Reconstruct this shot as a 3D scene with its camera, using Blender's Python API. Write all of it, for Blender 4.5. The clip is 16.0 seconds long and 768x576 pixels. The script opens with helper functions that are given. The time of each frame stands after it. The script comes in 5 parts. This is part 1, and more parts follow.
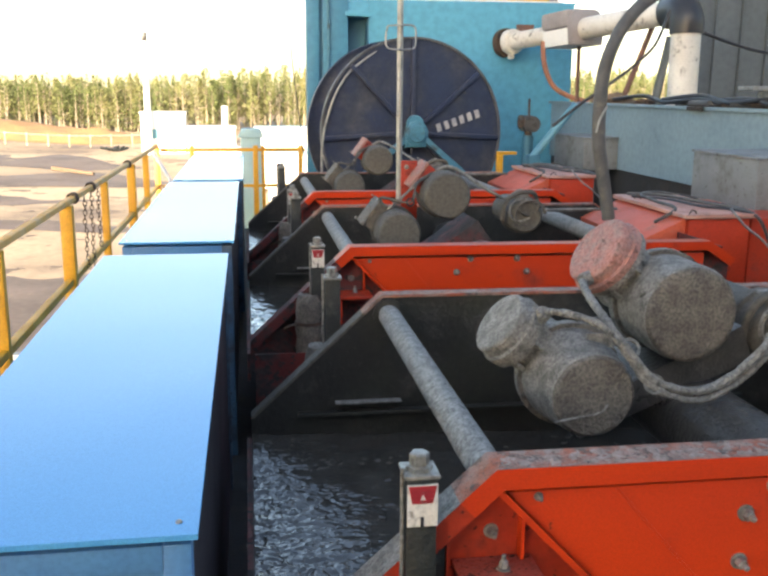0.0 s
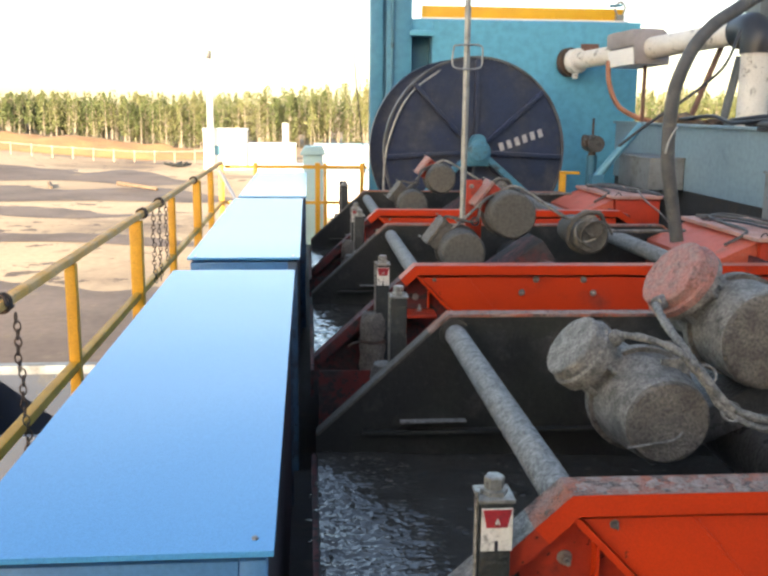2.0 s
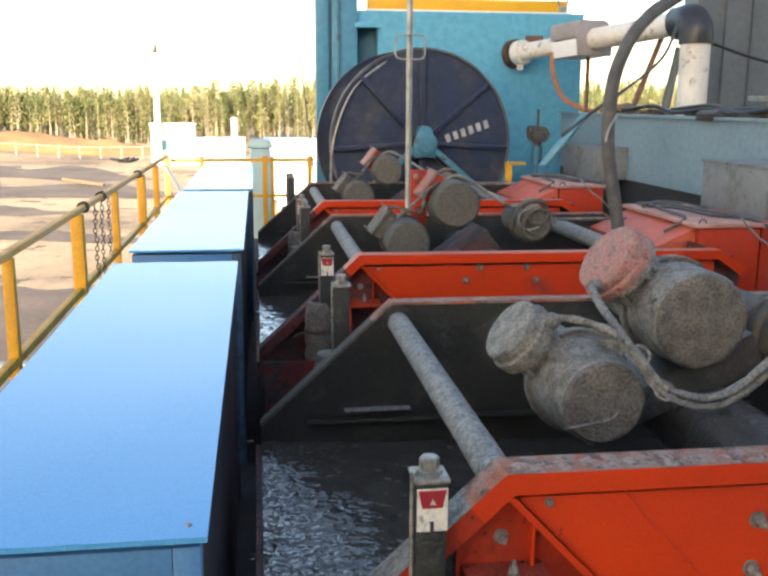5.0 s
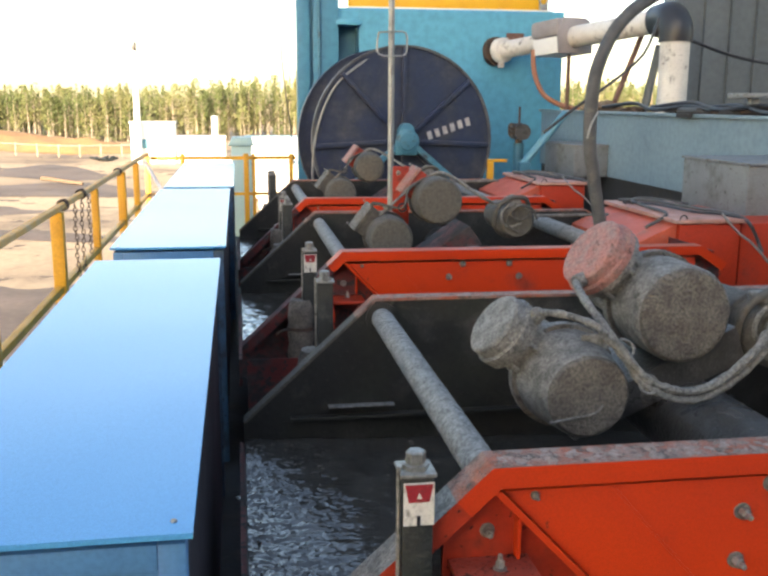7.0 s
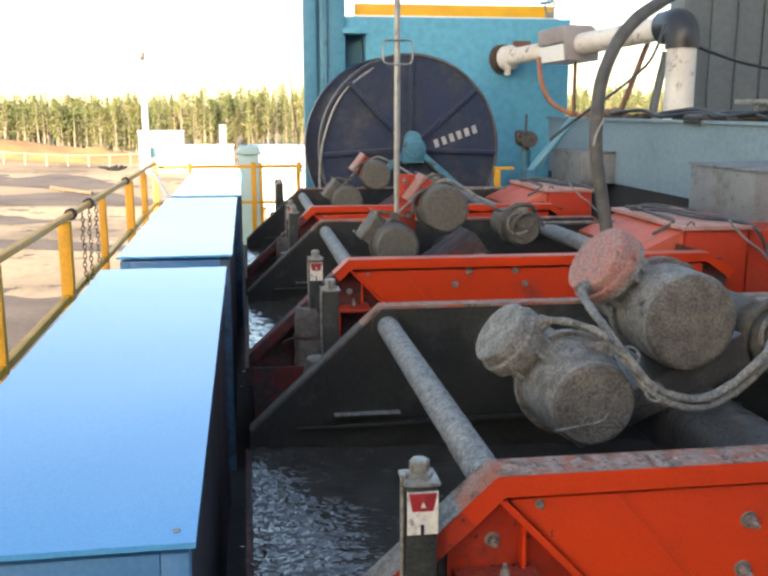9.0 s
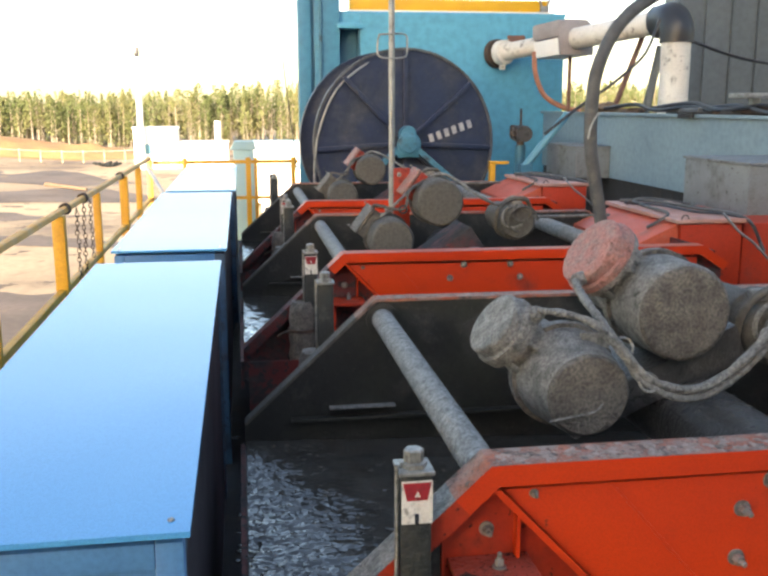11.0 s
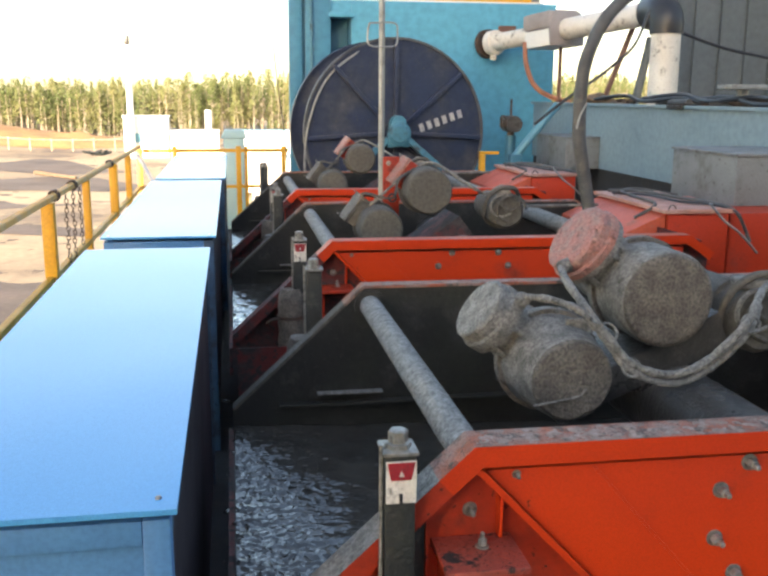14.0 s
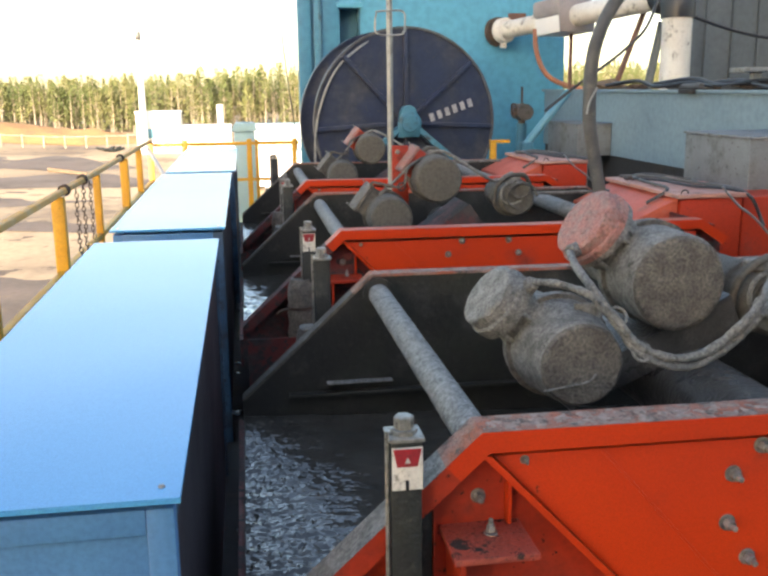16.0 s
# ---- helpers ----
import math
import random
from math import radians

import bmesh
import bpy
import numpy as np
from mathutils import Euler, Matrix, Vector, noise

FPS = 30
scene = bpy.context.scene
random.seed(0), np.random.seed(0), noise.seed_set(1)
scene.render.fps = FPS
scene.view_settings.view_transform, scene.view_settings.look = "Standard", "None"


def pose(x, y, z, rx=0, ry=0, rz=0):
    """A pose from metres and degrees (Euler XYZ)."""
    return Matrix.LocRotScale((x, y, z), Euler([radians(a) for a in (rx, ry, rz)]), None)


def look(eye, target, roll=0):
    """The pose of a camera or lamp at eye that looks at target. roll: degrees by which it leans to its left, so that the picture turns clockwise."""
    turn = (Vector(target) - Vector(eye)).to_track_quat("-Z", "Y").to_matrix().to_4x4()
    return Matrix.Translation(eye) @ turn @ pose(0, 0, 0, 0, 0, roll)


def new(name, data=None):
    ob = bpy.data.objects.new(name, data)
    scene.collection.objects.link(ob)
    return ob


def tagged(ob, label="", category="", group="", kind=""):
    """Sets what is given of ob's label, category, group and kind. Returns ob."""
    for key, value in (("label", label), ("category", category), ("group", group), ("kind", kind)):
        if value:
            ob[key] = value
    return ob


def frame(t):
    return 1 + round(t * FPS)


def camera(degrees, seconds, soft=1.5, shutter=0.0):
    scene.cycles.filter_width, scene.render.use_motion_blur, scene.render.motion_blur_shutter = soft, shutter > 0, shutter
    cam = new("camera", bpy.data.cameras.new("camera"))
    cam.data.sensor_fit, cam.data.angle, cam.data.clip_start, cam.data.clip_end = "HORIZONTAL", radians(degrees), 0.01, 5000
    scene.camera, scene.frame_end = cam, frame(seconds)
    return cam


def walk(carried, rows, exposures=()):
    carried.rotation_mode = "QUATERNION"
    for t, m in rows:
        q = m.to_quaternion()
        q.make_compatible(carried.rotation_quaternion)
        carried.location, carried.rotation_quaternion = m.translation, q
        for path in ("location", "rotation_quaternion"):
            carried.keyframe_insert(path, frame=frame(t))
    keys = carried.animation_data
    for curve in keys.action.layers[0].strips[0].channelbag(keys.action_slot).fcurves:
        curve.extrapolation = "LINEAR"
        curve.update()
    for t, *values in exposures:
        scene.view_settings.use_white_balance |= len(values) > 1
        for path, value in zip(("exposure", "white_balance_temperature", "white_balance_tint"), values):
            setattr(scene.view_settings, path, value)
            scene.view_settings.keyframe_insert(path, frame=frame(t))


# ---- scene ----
cam = camera(46.0, 16.0, soft=2.7)
PATH = [
    (0, (0.114, -0.172, 1.758), (0.403, 1.76, 1.331), 0.3),
    (0.5, (0.103, -0.174, 1.757), (0.369, 1.761, 1.327), 0.4),
    (1, (0.097, -0.175, 1.759), (0.348, 1.763, 1.334), 0.6),
    (1.5, (0.08, -0.171, 1.761), (0.258, 1.778, 1.349), 0.5),
    (2, (0.076, -0.165, 1.762), (0.243, 1.789, 1.372), 0.6),
    (2.5, (0.077, -0.163, 1.759), (0.271, 1.785, 1.351), 0.7),
    (3, (0.094, -0.165, 1.749), (0.29, 1.781, 1.331), 0.6),
    (3.5, (0.104, -0.175, 1.747), (0.362, 1.769, 1.35), 0.8),
    (4, (0.112, -0.177, 1.748), (0.375, 1.765, 1.352), 0.6),
    (4.2, (0.115, -0.177, 1.748), (0.381, 1.764, 1.343), 0.4),
    (6.3, (0.103, -0.169, 1.738), (0.39, 1.77, 1.341), 0.5),
    (6.5, (0.105, -0.171, 1.739), (0.42, 1.763, 1.338), 0.4),
    (7, (0.105, -0.168, 1.735), (0.416, 1.766, 1.329), 0.3),
    (7.5, (0.104, -0.173, 1.738), (0.406, 1.764, 1.34), 0.2),
    (8, (0.109, -0.17, 1.736), (0.405, 1.769, 1.341), 0.2),
    (8.5, (0.113, -0.168, 1.736), (0.405, 1.772, 1.347), -0.0),
    (11, (0.117, -0.171, 1.725), (0.42, 1.766, 1.327), -0.1),
    (11.5, (0.12, -0.173, 1.721), (0.416, 1.76, 1.301), -0.5),
    (12, (0.116, -0.178, 1.721), (0.408, 1.757, 1.31), 0.0),
    (12.5, (0.116, -0.187, 1.722), (0.401, 1.752, 1.323), -0.4),
    (13, (0.118, -0.192, 1.721), (0.424, 1.744, 1.321), -0.3),
    (13.5, (0.117, -0.193, 1.718), (0.414, 1.738, 1.294), -0.0),
    (14, (0.122, -0.196, 1.716), (0.445, 1.733, 1.298), 0.3),
    (14.5, (0.127, -0.188, 1.712), (0.434, 1.74, 1.28), 0.1),
    (15, (0.137, -0.173, 1.711), (0.419, 1.758, 1.271), -0.5),
    (15.5, (0.148, -0.176, 1.707), (0.44, 1.755, 1.277), -1.0),
    (16, (0.144, -0.183, 1.699), (0.435, 1.747, 1.264), -0.7),
]
walk(cam, [(t, look(eye, target, roll)) for t, eye, target, roll in PATH], exposures=[(0.0, 1.94, 7350, 14), (1.2, 1.90, 7350, 14), (2.2, 1.80, 7350, 14), (4.2, 1.82, 7350, 14), (8.0, 1.86, 7350, 14), (12.0, 1.92, 7350, 14), (16.0, 1.88, 7350, 14)])

# ---- world, sun, exposure ----
SUN_EL, SUN_AZ = 15.0, 200.0
world = bpy.data.worlds.new("sky_world")
scene.world = world
world.use_nodes = True
wn = world.node_tree
sky = wn.nodes.new("ShaderNodeTexSky")
sky.sky_type = "NISHITA"
sky.sun_disc = False
sky.sun_elevation, sky.sun_rotation = radians(SUN_EL), radians(SUN_AZ)
sky.air_density, sky.dust_density = 1.0, 1.2
wn.links.new(sky.outputs[0], wn.nodes["Background"].inputs[0])
wn.nodes["Background"].inputs[1].default_value = 0.15
sun_data = bpy.data.lights.new("sun", "SUN")
sun_data.energy, sun_data.angle, sun_data.color = 4.5, radians(0.5), (1.0, 0.9, 0.74)
sun_ob = new("sun", sun_data)
to_sun = Vector((math.sin(radians(SUN_AZ)) * math.cos(radians(SUN_EL)), math.cos(radians(SUN_AZ)) * math.cos(radians(SUN_EL)), math.sin(radians(SUN_EL))))
sun_ob.matrix_world = look(to_sun * 50, (0, 0, 0))

# ---- materials ----


def surf(name, base, alt=None, rough=0.6, metal=0.0, scale=6.0, bump=0.15, grain=90.0, dirt=None, dirt_at=0.62, dirt_scale=5.0, dirt_rough=0.85, soft=0.08, coat=0.0, each=0.0, speck=0.82):
    """A painted, muddy or raw surface: broad tone drift, fine grain, and patches of dirt with their own gloss and relief."""
    m = bpy.data.materials.new(name)
    m.use_nodes = True
    nt = m.node_tree
    n, ln = nt.nodes, nt.links
    bsdf = n["Principled BSDF"]
    co = n.new("ShaderNodeTexCoord")
    alt = alt or tuple(c * 0.8 for c in base)

    def noisy(sc, detail=4.0, rough_=0.55):
        t = n.new("ShaderNodeTexNoise")
        t.inputs["Scale"].default_value, t.inputs["Detail"].default_value, t.inputs["Roughness"].default_value = sc, detail, rough_
        ln.new(co.outputs["Object"], t.inputs["Vector"])
        return t

    def mix(fac, a, b):
        x = n.new("ShaderNodeMix")
        x.data_type = "RGBA"
        for sock, v in ((x.inputs[0], fac), (x.inputs[6], a), (x.inputs[7], b)):
            if isinstance(v, (tuple, list)):
                sock.default_value = (*v, 1)
            elif isinstance(v, (int, float)):
                sock.default_value = v
            else:
                ln.new(v, sock)
        return x.outputs[2]

    def ramp(v, a, b):
        r = n.new("ShaderNodeMapRange")
        r.interpolation_type = "SMOOTHSTEP"
        r.inputs[1].default_value, r.inputs[2].default_value = a, b
        ln.new(v, r.inputs[0])
        return r.outputs[0]

    broad, fine = noisy(scale), noisy(grain, 3.0)
    col = mix(ramp(broad.outputs[0], 0.35, 0.68), base, alt)
    col = mix(ramp(fine.outputs[0], 0.3, 0.75), col, mix(speck, (0.0, 0.0, 0.0), col))
    if each:
        info = n.new("ShaderNodeObjectInfo")
        hsv = n.new("ShaderNodeHueSaturation")
        val = n.new("ShaderNodeMapRange")
        val.inputs[3].default_value, val.inputs[4].default_value = 1 - each, 1 + each
        ln.new(info.outputs["Random"], val.inputs[0])
        ln.new(val.outputs[0], hsv.inputs["Value"])
        ln.new(col, hsv.inputs["Color"])
        col = hsv.outputs[0]
    height = fine.outputs[0]
    bsdf.inputs["Metallic"].default_value = metal
    rr = n.new("ShaderNodeMapRange")
    rr.inputs[3].default_value, rr.inputs[4].default_value = max(0.03, rough - 0.12), min(1, rough + 0.12)
    ln.new(broad.outputs[0], rr.inputs[0])
    rout = rr.outputs[0]
    if dirt:
        d = noisy(dirt_scale, 8.0, 0.68)
        mask = ramp(d.outputs[0], dirt_at - soft, dirt_at + soft)
        spots = noisy(dirt_scale * 7, 5.0, 0.6)
        mask2 = ramp(spots.outputs[0], dirt_at + 0.02, dirt_at + 0.06)
        mx = n.new("ShaderNodeMath")
        mx.operation = "MAXIMUM"
        ln.new(mask, mx.inputs[0])
        ln.new(mask2, mx.inputs[1])
        col = mix(mx.outputs[0], col, mix(ramp(spots.outputs[0], 0.3, 0.7), dirt, tuple(c * 0.62 for c in dirt)))
        rmix = n.new("ShaderNodeMix")
        ln.new(mx.outputs[0], rmix.inputs[0])
        ln.new(rout, rmix.inputs[2])
        rmix.inputs[3].default_value = dirt_rough
        rout = rmix.outputs[0]
        if metal:
            mm = n.new("ShaderNodeMapRange")
            mm.inputs[3].default_value, mm.inputs[4].default_value = metal, 0.0
            ln.new(mx.outputs[0], mm.inputs[0])
            ln.new(mm.outputs[0], bsdf.inputs["Metallic"])
        add = n.new("ShaderNodeMath")
        add.operation = "ADD"
        ln.new(height, add.inputs[0])
        ln.new(mx.outputs[0], add.inputs[1])
        height = add.outputs[0]
    ln.new(col, bsdf.inputs["Base Color"])
    ln.new(rout, bsdf.inputs["Roughness"])
    bsdf.inputs["Coat Weight"].default_value, bsdf.inputs["Coat Roughness"].default_value = coat, 0.18
    if bump:
        bn = n.new("ShaderNodeBump")
        bn.inputs["Strength"].default_value, bn.inputs["Distance"].default_value = bump, 0.01
        ln.new(height, bn.inputs["Height"])
        ln.new(bn.outputs[0], bsdf.inputs["Normal"])
    return m


M = {
    "box_blue": surf("box_blue", (0.075, 0.35, 0.66), (0.082, 0.37, 0.69), 0.22, scale=0.45, bump=0.0, grain=320, dirt=(0.20, 0.40, 0.58), dirt_at=0.80, dirt_scale=2.2, dirt_rough=0.45),
    "box_frame": surf("box_frame", (0.07, 0.21, 0.42), (0.08, 0.25, 0.48), 0.45, scale=4, bump=0.05, dirt=(0.12, 0.14, 0.17), dirt_at=0.68),
    "box_edge": surf("box_edge", (0.055, 0.125, 0.21), (0.045, 0.085, 0.13), 0.5, scale=5, bump=0.1, dirt=(0.05, 0.045, 0.05), dirt_at=0.58, dirt_scale=5),
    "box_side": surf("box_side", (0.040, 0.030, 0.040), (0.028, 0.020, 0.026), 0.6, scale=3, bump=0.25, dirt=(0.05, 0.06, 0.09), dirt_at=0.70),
    "orange": surf("orange", (0.60, 0.046, 0.008), (0.52, 0.038, 0.008), 0.36, scale=2, bump=0.04, grain=300, dirt=(0.24, 0.04, 0.02), dirt_at=0.69, dirt_scale=4, soft=0.10),
    "plate_red": surf("plate_red", (0.42, 0.034, 0.010), (0.33, 0.028, 0.011), 0.45, scale=4, bump=0.12, dirt=(0.09, 0.025, 0.018), dirt_at=0.60, dirt_scale=6, soft=0.12),
    "bracket_red": surf("bracket_red", (0.42, 0.07, 0.045), (0.30, 0.06, 0.04), 0.45, scale=9, bump=0.4, dirt=(0.03, 0.022, 0.02), dirt_at=0.585, dirt_scale=20, soft=0.03),
    "feed_red": surf("feed_red", (0.50, 0.042, 0.014), (0.43, 0.036, 0.013), 0.4, scale=3, bump=0.06, dirt=(0.22, 0.06, 0.045), dirt_at=0.64, dirt_scale=5, soft=0.12),
    "orange_mud": surf("orange_mud", (0.36, 0.22, 0.175), (0.46, 0.12, 0.06), 0.65, scale=16, bump=0.8, grain=150, dirt=(0.17, 0.135, 0.115), dirt_at=0.56, dirt_scale=26, soft=0.08),
    "orange_pale": surf("orange_pale", (0.58, 0.105, 0.05), (0.52, 0.085, 0.038), 0.5, scale=6, bump=0.2, dirt=(0.40, 0.20, 0.15), dirt_at=0.64, dirt_scale=9, soft=0.12),
    "pink_mud": surf("pink_mud", (0.47, 0.19, 0.15), (0.37, 0.235, 0.20), 0.6, scale=24, bump=1.0, grain=110, speck=0.55, dirt=(0.20, 0.11, 0.09), dirt_at=0.66, dirt_scale=22, soft=0.05),
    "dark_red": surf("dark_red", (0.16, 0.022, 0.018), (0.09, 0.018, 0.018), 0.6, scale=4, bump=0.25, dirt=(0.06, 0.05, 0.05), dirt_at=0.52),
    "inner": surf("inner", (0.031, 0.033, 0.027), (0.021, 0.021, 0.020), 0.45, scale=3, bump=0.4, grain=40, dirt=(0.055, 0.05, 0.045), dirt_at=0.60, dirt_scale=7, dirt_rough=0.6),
    "mud_dry": surf("mud_dry", (0.30, 0.288, 0.262), (0.17, 0.162, 0.147), 0.6, scale=26, bump=1.0, grain=125, speck=0.42, dirt=(0.055, 0.05, 0.045), dirt_at=0.68, dirt_scale=20, soft=0.04),
    # Brown mud on sleeves and lids; shade on motor end faces.
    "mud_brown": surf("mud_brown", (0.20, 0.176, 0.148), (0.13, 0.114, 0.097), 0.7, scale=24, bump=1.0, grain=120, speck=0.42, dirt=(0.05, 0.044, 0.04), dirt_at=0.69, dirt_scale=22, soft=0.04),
    "lid_dusty": surf("lid_dusty", (0.52, 0.29, 0.235), (0.44, 0.20, 0.15), 0.6, scale=5, bump=0.2, dirt=(0.30, 0.215, 0.185), dirt_at=0.62, dirt_scale=9, soft=0.12),
    "beam_wet": surf("beam_wet", (0.075, 0.07, 0.065), (0.045, 0.042, 0.04), 0.3, scale=8, bump=0.5, grain=90, dirt=(0.15, 0.14, 0.125), dirt_at=0.64, dirt_scale=14),
    "crust": surf("crust", (0.46, 0.34, 0.285), (0.32, 0.225, 0.185), 0.9, scale=40, bump=0.8, grain=170, dirt=(0.14, 0.11, 0.095), dirt_at=0.62, dirt_scale=45),
    "reel_rim": surf("reel_rim", (0.11, 0.115, 0.125), (0.05, 0.052, 0.06), 0.5, scale=5, bump=0.2, dirt=(0.22, 0.19, 0.14), dirt_at=0.66, dirt_scale=5),
    "mud_dark": surf("mud_dark", (0.120, 0.111, 0.095), (0.088, 0.081, 0.070), 0.75, scale=60, bump=0.6, grain=200, dirt=(0.18, 0.168, 0.147), dirt_at=0.67, dirt_scale=9, soft=0.12),
    "mud_wet": surf("mud_wet", (0.075, 0.071, 0.063), (0.04, 0.037, 0.033), 0.07, scale=14, bump=0.12, grain=70, coat=0.8),
    "tube": surf("tube", (0.34, 0.34, 0.325), (0.22, 0.22, 0.212), 0.65, scale=40, bump=1.0, grain=130, speck=0.40, dirt=(0.07, 0.07, 0.066), dirt_at=0.68, dirt_scale=40, soft=0.05),
    "post": surf("post", (0.020, 0.024, 0.021), (0.014, 0.016, 0.016), 0.5, scale=8, bump=0.5, dirt=(0.085, 0.08, 0.07), dirt_at=0.62, dirt_scale=18),
    "steel": surf("steel", (0.34, 0.33, 0.30), (0.20, 0.195, 0.175), 0.4, metal=0.5, scale=60, bump=0.3, dirt=(0.10, 0.09, 0.075), dirt_at=0.62, dirt_scale=60),
    "white_tag": surf("white_tag", (0.74, 0.72, 0.66), (0.6, 0.57, 0.5), 0.5, scale=18, bump=0.1, dirt=(0.12, 0.105, 0.085), dirt_at=0.59, dirt_scale=34),
    "faded_white": surf("faded_white", (0.48, 0.48, 0.48), (0.36, 0.36, 0.38), 0.6, scale=12, bump=0.1, dirt=(0.05, 0.055, 0.09), dirt_at=0.63, dirt_scale=16),
    "red_tag": surf("red_tag", (0.36, 0.02, 0.03), (0.24, 0.02, 0.025), 0.45, scale=18, bump=0.1, dirt=(0.13, 0.06, 0.055), dirt_at=0.60, dirt_scale=34),
    "yellow": surf("yellow", (0.72, 0.36, 0.02), (0.62, 0.30, 0.02), 0.5, scale=5, bump=0.12, dirt=(0.30, 0.19, 0.06), dirt_at=0.66, dirt_scale=9),
    "yellow_roof": surf("yellow_roof", (0.75, 0.42, 0.02), (0.68, 0.36, 0.02), 0.5, scale=3, bump=0.08),
    "rail_top": surf("rail_top", (0.84, 0.42, 0.09), (0.78, 0.48, 0.22), 0.7, scale=7, bump=0.15, dirt=(0.52, 0.34, 0.18), dirt_at=0.62, dirt_scale=9),
    "rust": surf("rust", (0.10, 0.06, 0.04), (0.05, 0.038, 0.032), 0.8, scale=16, bump=0.4),
    "teal": surf("teal", (0.085, 0.37, 0.545), (0.078, 0.345, 0.50), 0.5, scale=0.8, bump=0.03, grain=12, dirt=(0.07, 0.28, 0.38), dirt_at=0.74, dirt_scale=1.2, soft=0.16),
    "teal_column": surf("teal_column", (0.05, 0.235, 0.36), (0.045, 0.21, 0.33), 0.5, scale=1.2, bump=0.04, grain=12, dirt=(0.06, 0.15, 0.2), dirt_at=0.68, dirt_scale=2.0, soft=0.14),
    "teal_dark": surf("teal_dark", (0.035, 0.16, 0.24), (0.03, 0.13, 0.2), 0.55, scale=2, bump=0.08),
    "navy": surf("navy", (0.022, 0.036, 0.080), (0.016, 0.026, 0.056), 0.40, scale=2.5, bump=0.10, grain=30, dirt=(0.09, 0.095, 0.105), dirt_at=0.60, dirt_scale=2.6, soft=0.16, dirt_rough=0.6),
    "stand_blue": surf("stand_blue", (0.055, 0.21, 0.30), (0.045, 0.17, 0.25), 0.5, scale=6, bump=0.1, dirt=(0.06, 0.08, 0.09), dirt_at=0.62),
    "trough": surf("trough", (0.225, 0.325, 0.375), (0.20, 0.295, 0.345), 0.45, scale=1.4, bump=0.04, grain=20, dirt=(0.16, 0.205, 0.225), dirt_at=0.68, dirt_scale=2.0, soft=0.15),
    "grey_box": surf("grey_box", (0.205, 0.225, 0.235), (0.175, 0.19, 0.20), 0.5, scale=3, bump=0.05, dirt=(0.12, 0.115, 0.105), dirt_at=0.60, dirt_scale=4, soft=0.14),
    "cladding": surf("cladding", (0.125, 0.145, 0.155), (0.105, 0.125, 0.133), 0.5, metal=0.2, scale=0.9, bump=0.05, grain=15, each=0.08),
    "pipe_white": surf("pipe_white", (0.74, 0.72, 0.66), (0.64, 0.61, 0.55), 0.5, scale=4, bump=0.1, dirt=(0.15, 0.135, 0.115), dirt_at=0.63, dirt_scale=10),
    "black": surf("black", (0.022, 0.024, 0.028), (0.03, 0.03, 0.034), 0.4, scale=8, bump=0.1),
    "hose": surf("hose", (0.10, 0.10, 0.098), (0.07, 0.07, 0.07), 0.6, scale=9, bump=0.25, dirt=(0.16, 0.15, 0.135), dirt_at=0.6, dirt_scale=12),
    "galv": surf("galv", (0.36, 0.37, 0.36), (0.27, 0.28, 0.27), 0.42, metal=0.55, scale=14, bump=0.1, dirt=(0.2, 0.18, 0.15), dirt_at=0.64, dirt_scale=14),
    "tank_grey": surf("tank_grey", (0.038, 0.050, 0.078), (0.030, 0.040, 0.062), 0.6, scale=1.5, bump=0.1, dirt=(0.10, 0.095, 0.09), dirt_at=0.60, dirt_scale=2.5),
    "grating": surf("grating", (0.035, 0.034, 0.034), (0.025, 0.024, 0.024), 0.75, scale=5, bump=0.3, dirt=(0.07, 0.06, 0.05), dirt_at=0.58),
    "white_paint": surf("white_paint", (0.80, 0.80, 0.78), (0.74, 0.74, 0.72), 0.5, scale=1.0, bump=0.04, dirt=(0.6, 0.57, 0.5), dirt_at=0.70, dirt_scale=1.2),
    "pale_cyan": surf("pale_cyan", (0.36, 0.56, 0.61), (0.32, 0.51, 0.57), 0.5, scale=2, bump=0.05),
    "cyan_paint": surf("cyan_paint", (0.10, 0.29, 0.38), (0.085, 0.25, 0.34), 0.5, scale=2, bump=0.05),
    "sand": surf("sand", (0.58, 0.43, 0.27), (0.40, 0.285, 0.18), 0.95, scale=0.05, bump=0.6, grain=3.0, dirt=(0.20, 0.14, 0.10), dirt_at=0.585, dirt_scale=0.075, soft=0.10),
    "damp": surf("damp", (0.20, 0.14, 0.10), (0.13, 0.09, 0.065), 0.7, scale=0.25, bump=0.7, grain=4, dirt=(0.30, 0.225, 0.15), dirt_at=0.62, dirt_scale=0.3, soft=0.06),
    "earth": surf("earth", (0.52, 0.28, 0.11), (0.34, 0.19, 0.09), 0.95, scale=0.2, bump=0.6, grain=3),
    "timber": surf("timber", (0.20, 0.14, 0.09), (0.14, 0.10, 0.07), 0.8, scale=5, bump=0.2),
    "leaf": surf("leaf", (0.10, 0.13, 0.042), (0.205, 0.20, 0.08), 0.8, scale=0.12, bump=0, grain=0.6),
    "bark": surf("bark", (0.40, 0.34, 0.26), (0.24, 0.19, 0.14), 0.9, scale=2, bump=0.2, grain=8),
    "rig_grey": surf("rig_grey", (0.30, 0.31, 0.32), (0.25, 0.26, 0.27), 0.7, scale=0.4, bump=0.05, grain=4),
    "brown_grey": surf("brown_grey", (0.33, 0.30, 0.30), (0.27, 0.245, 0.245), 0.6, scale=5, bump=0.1),
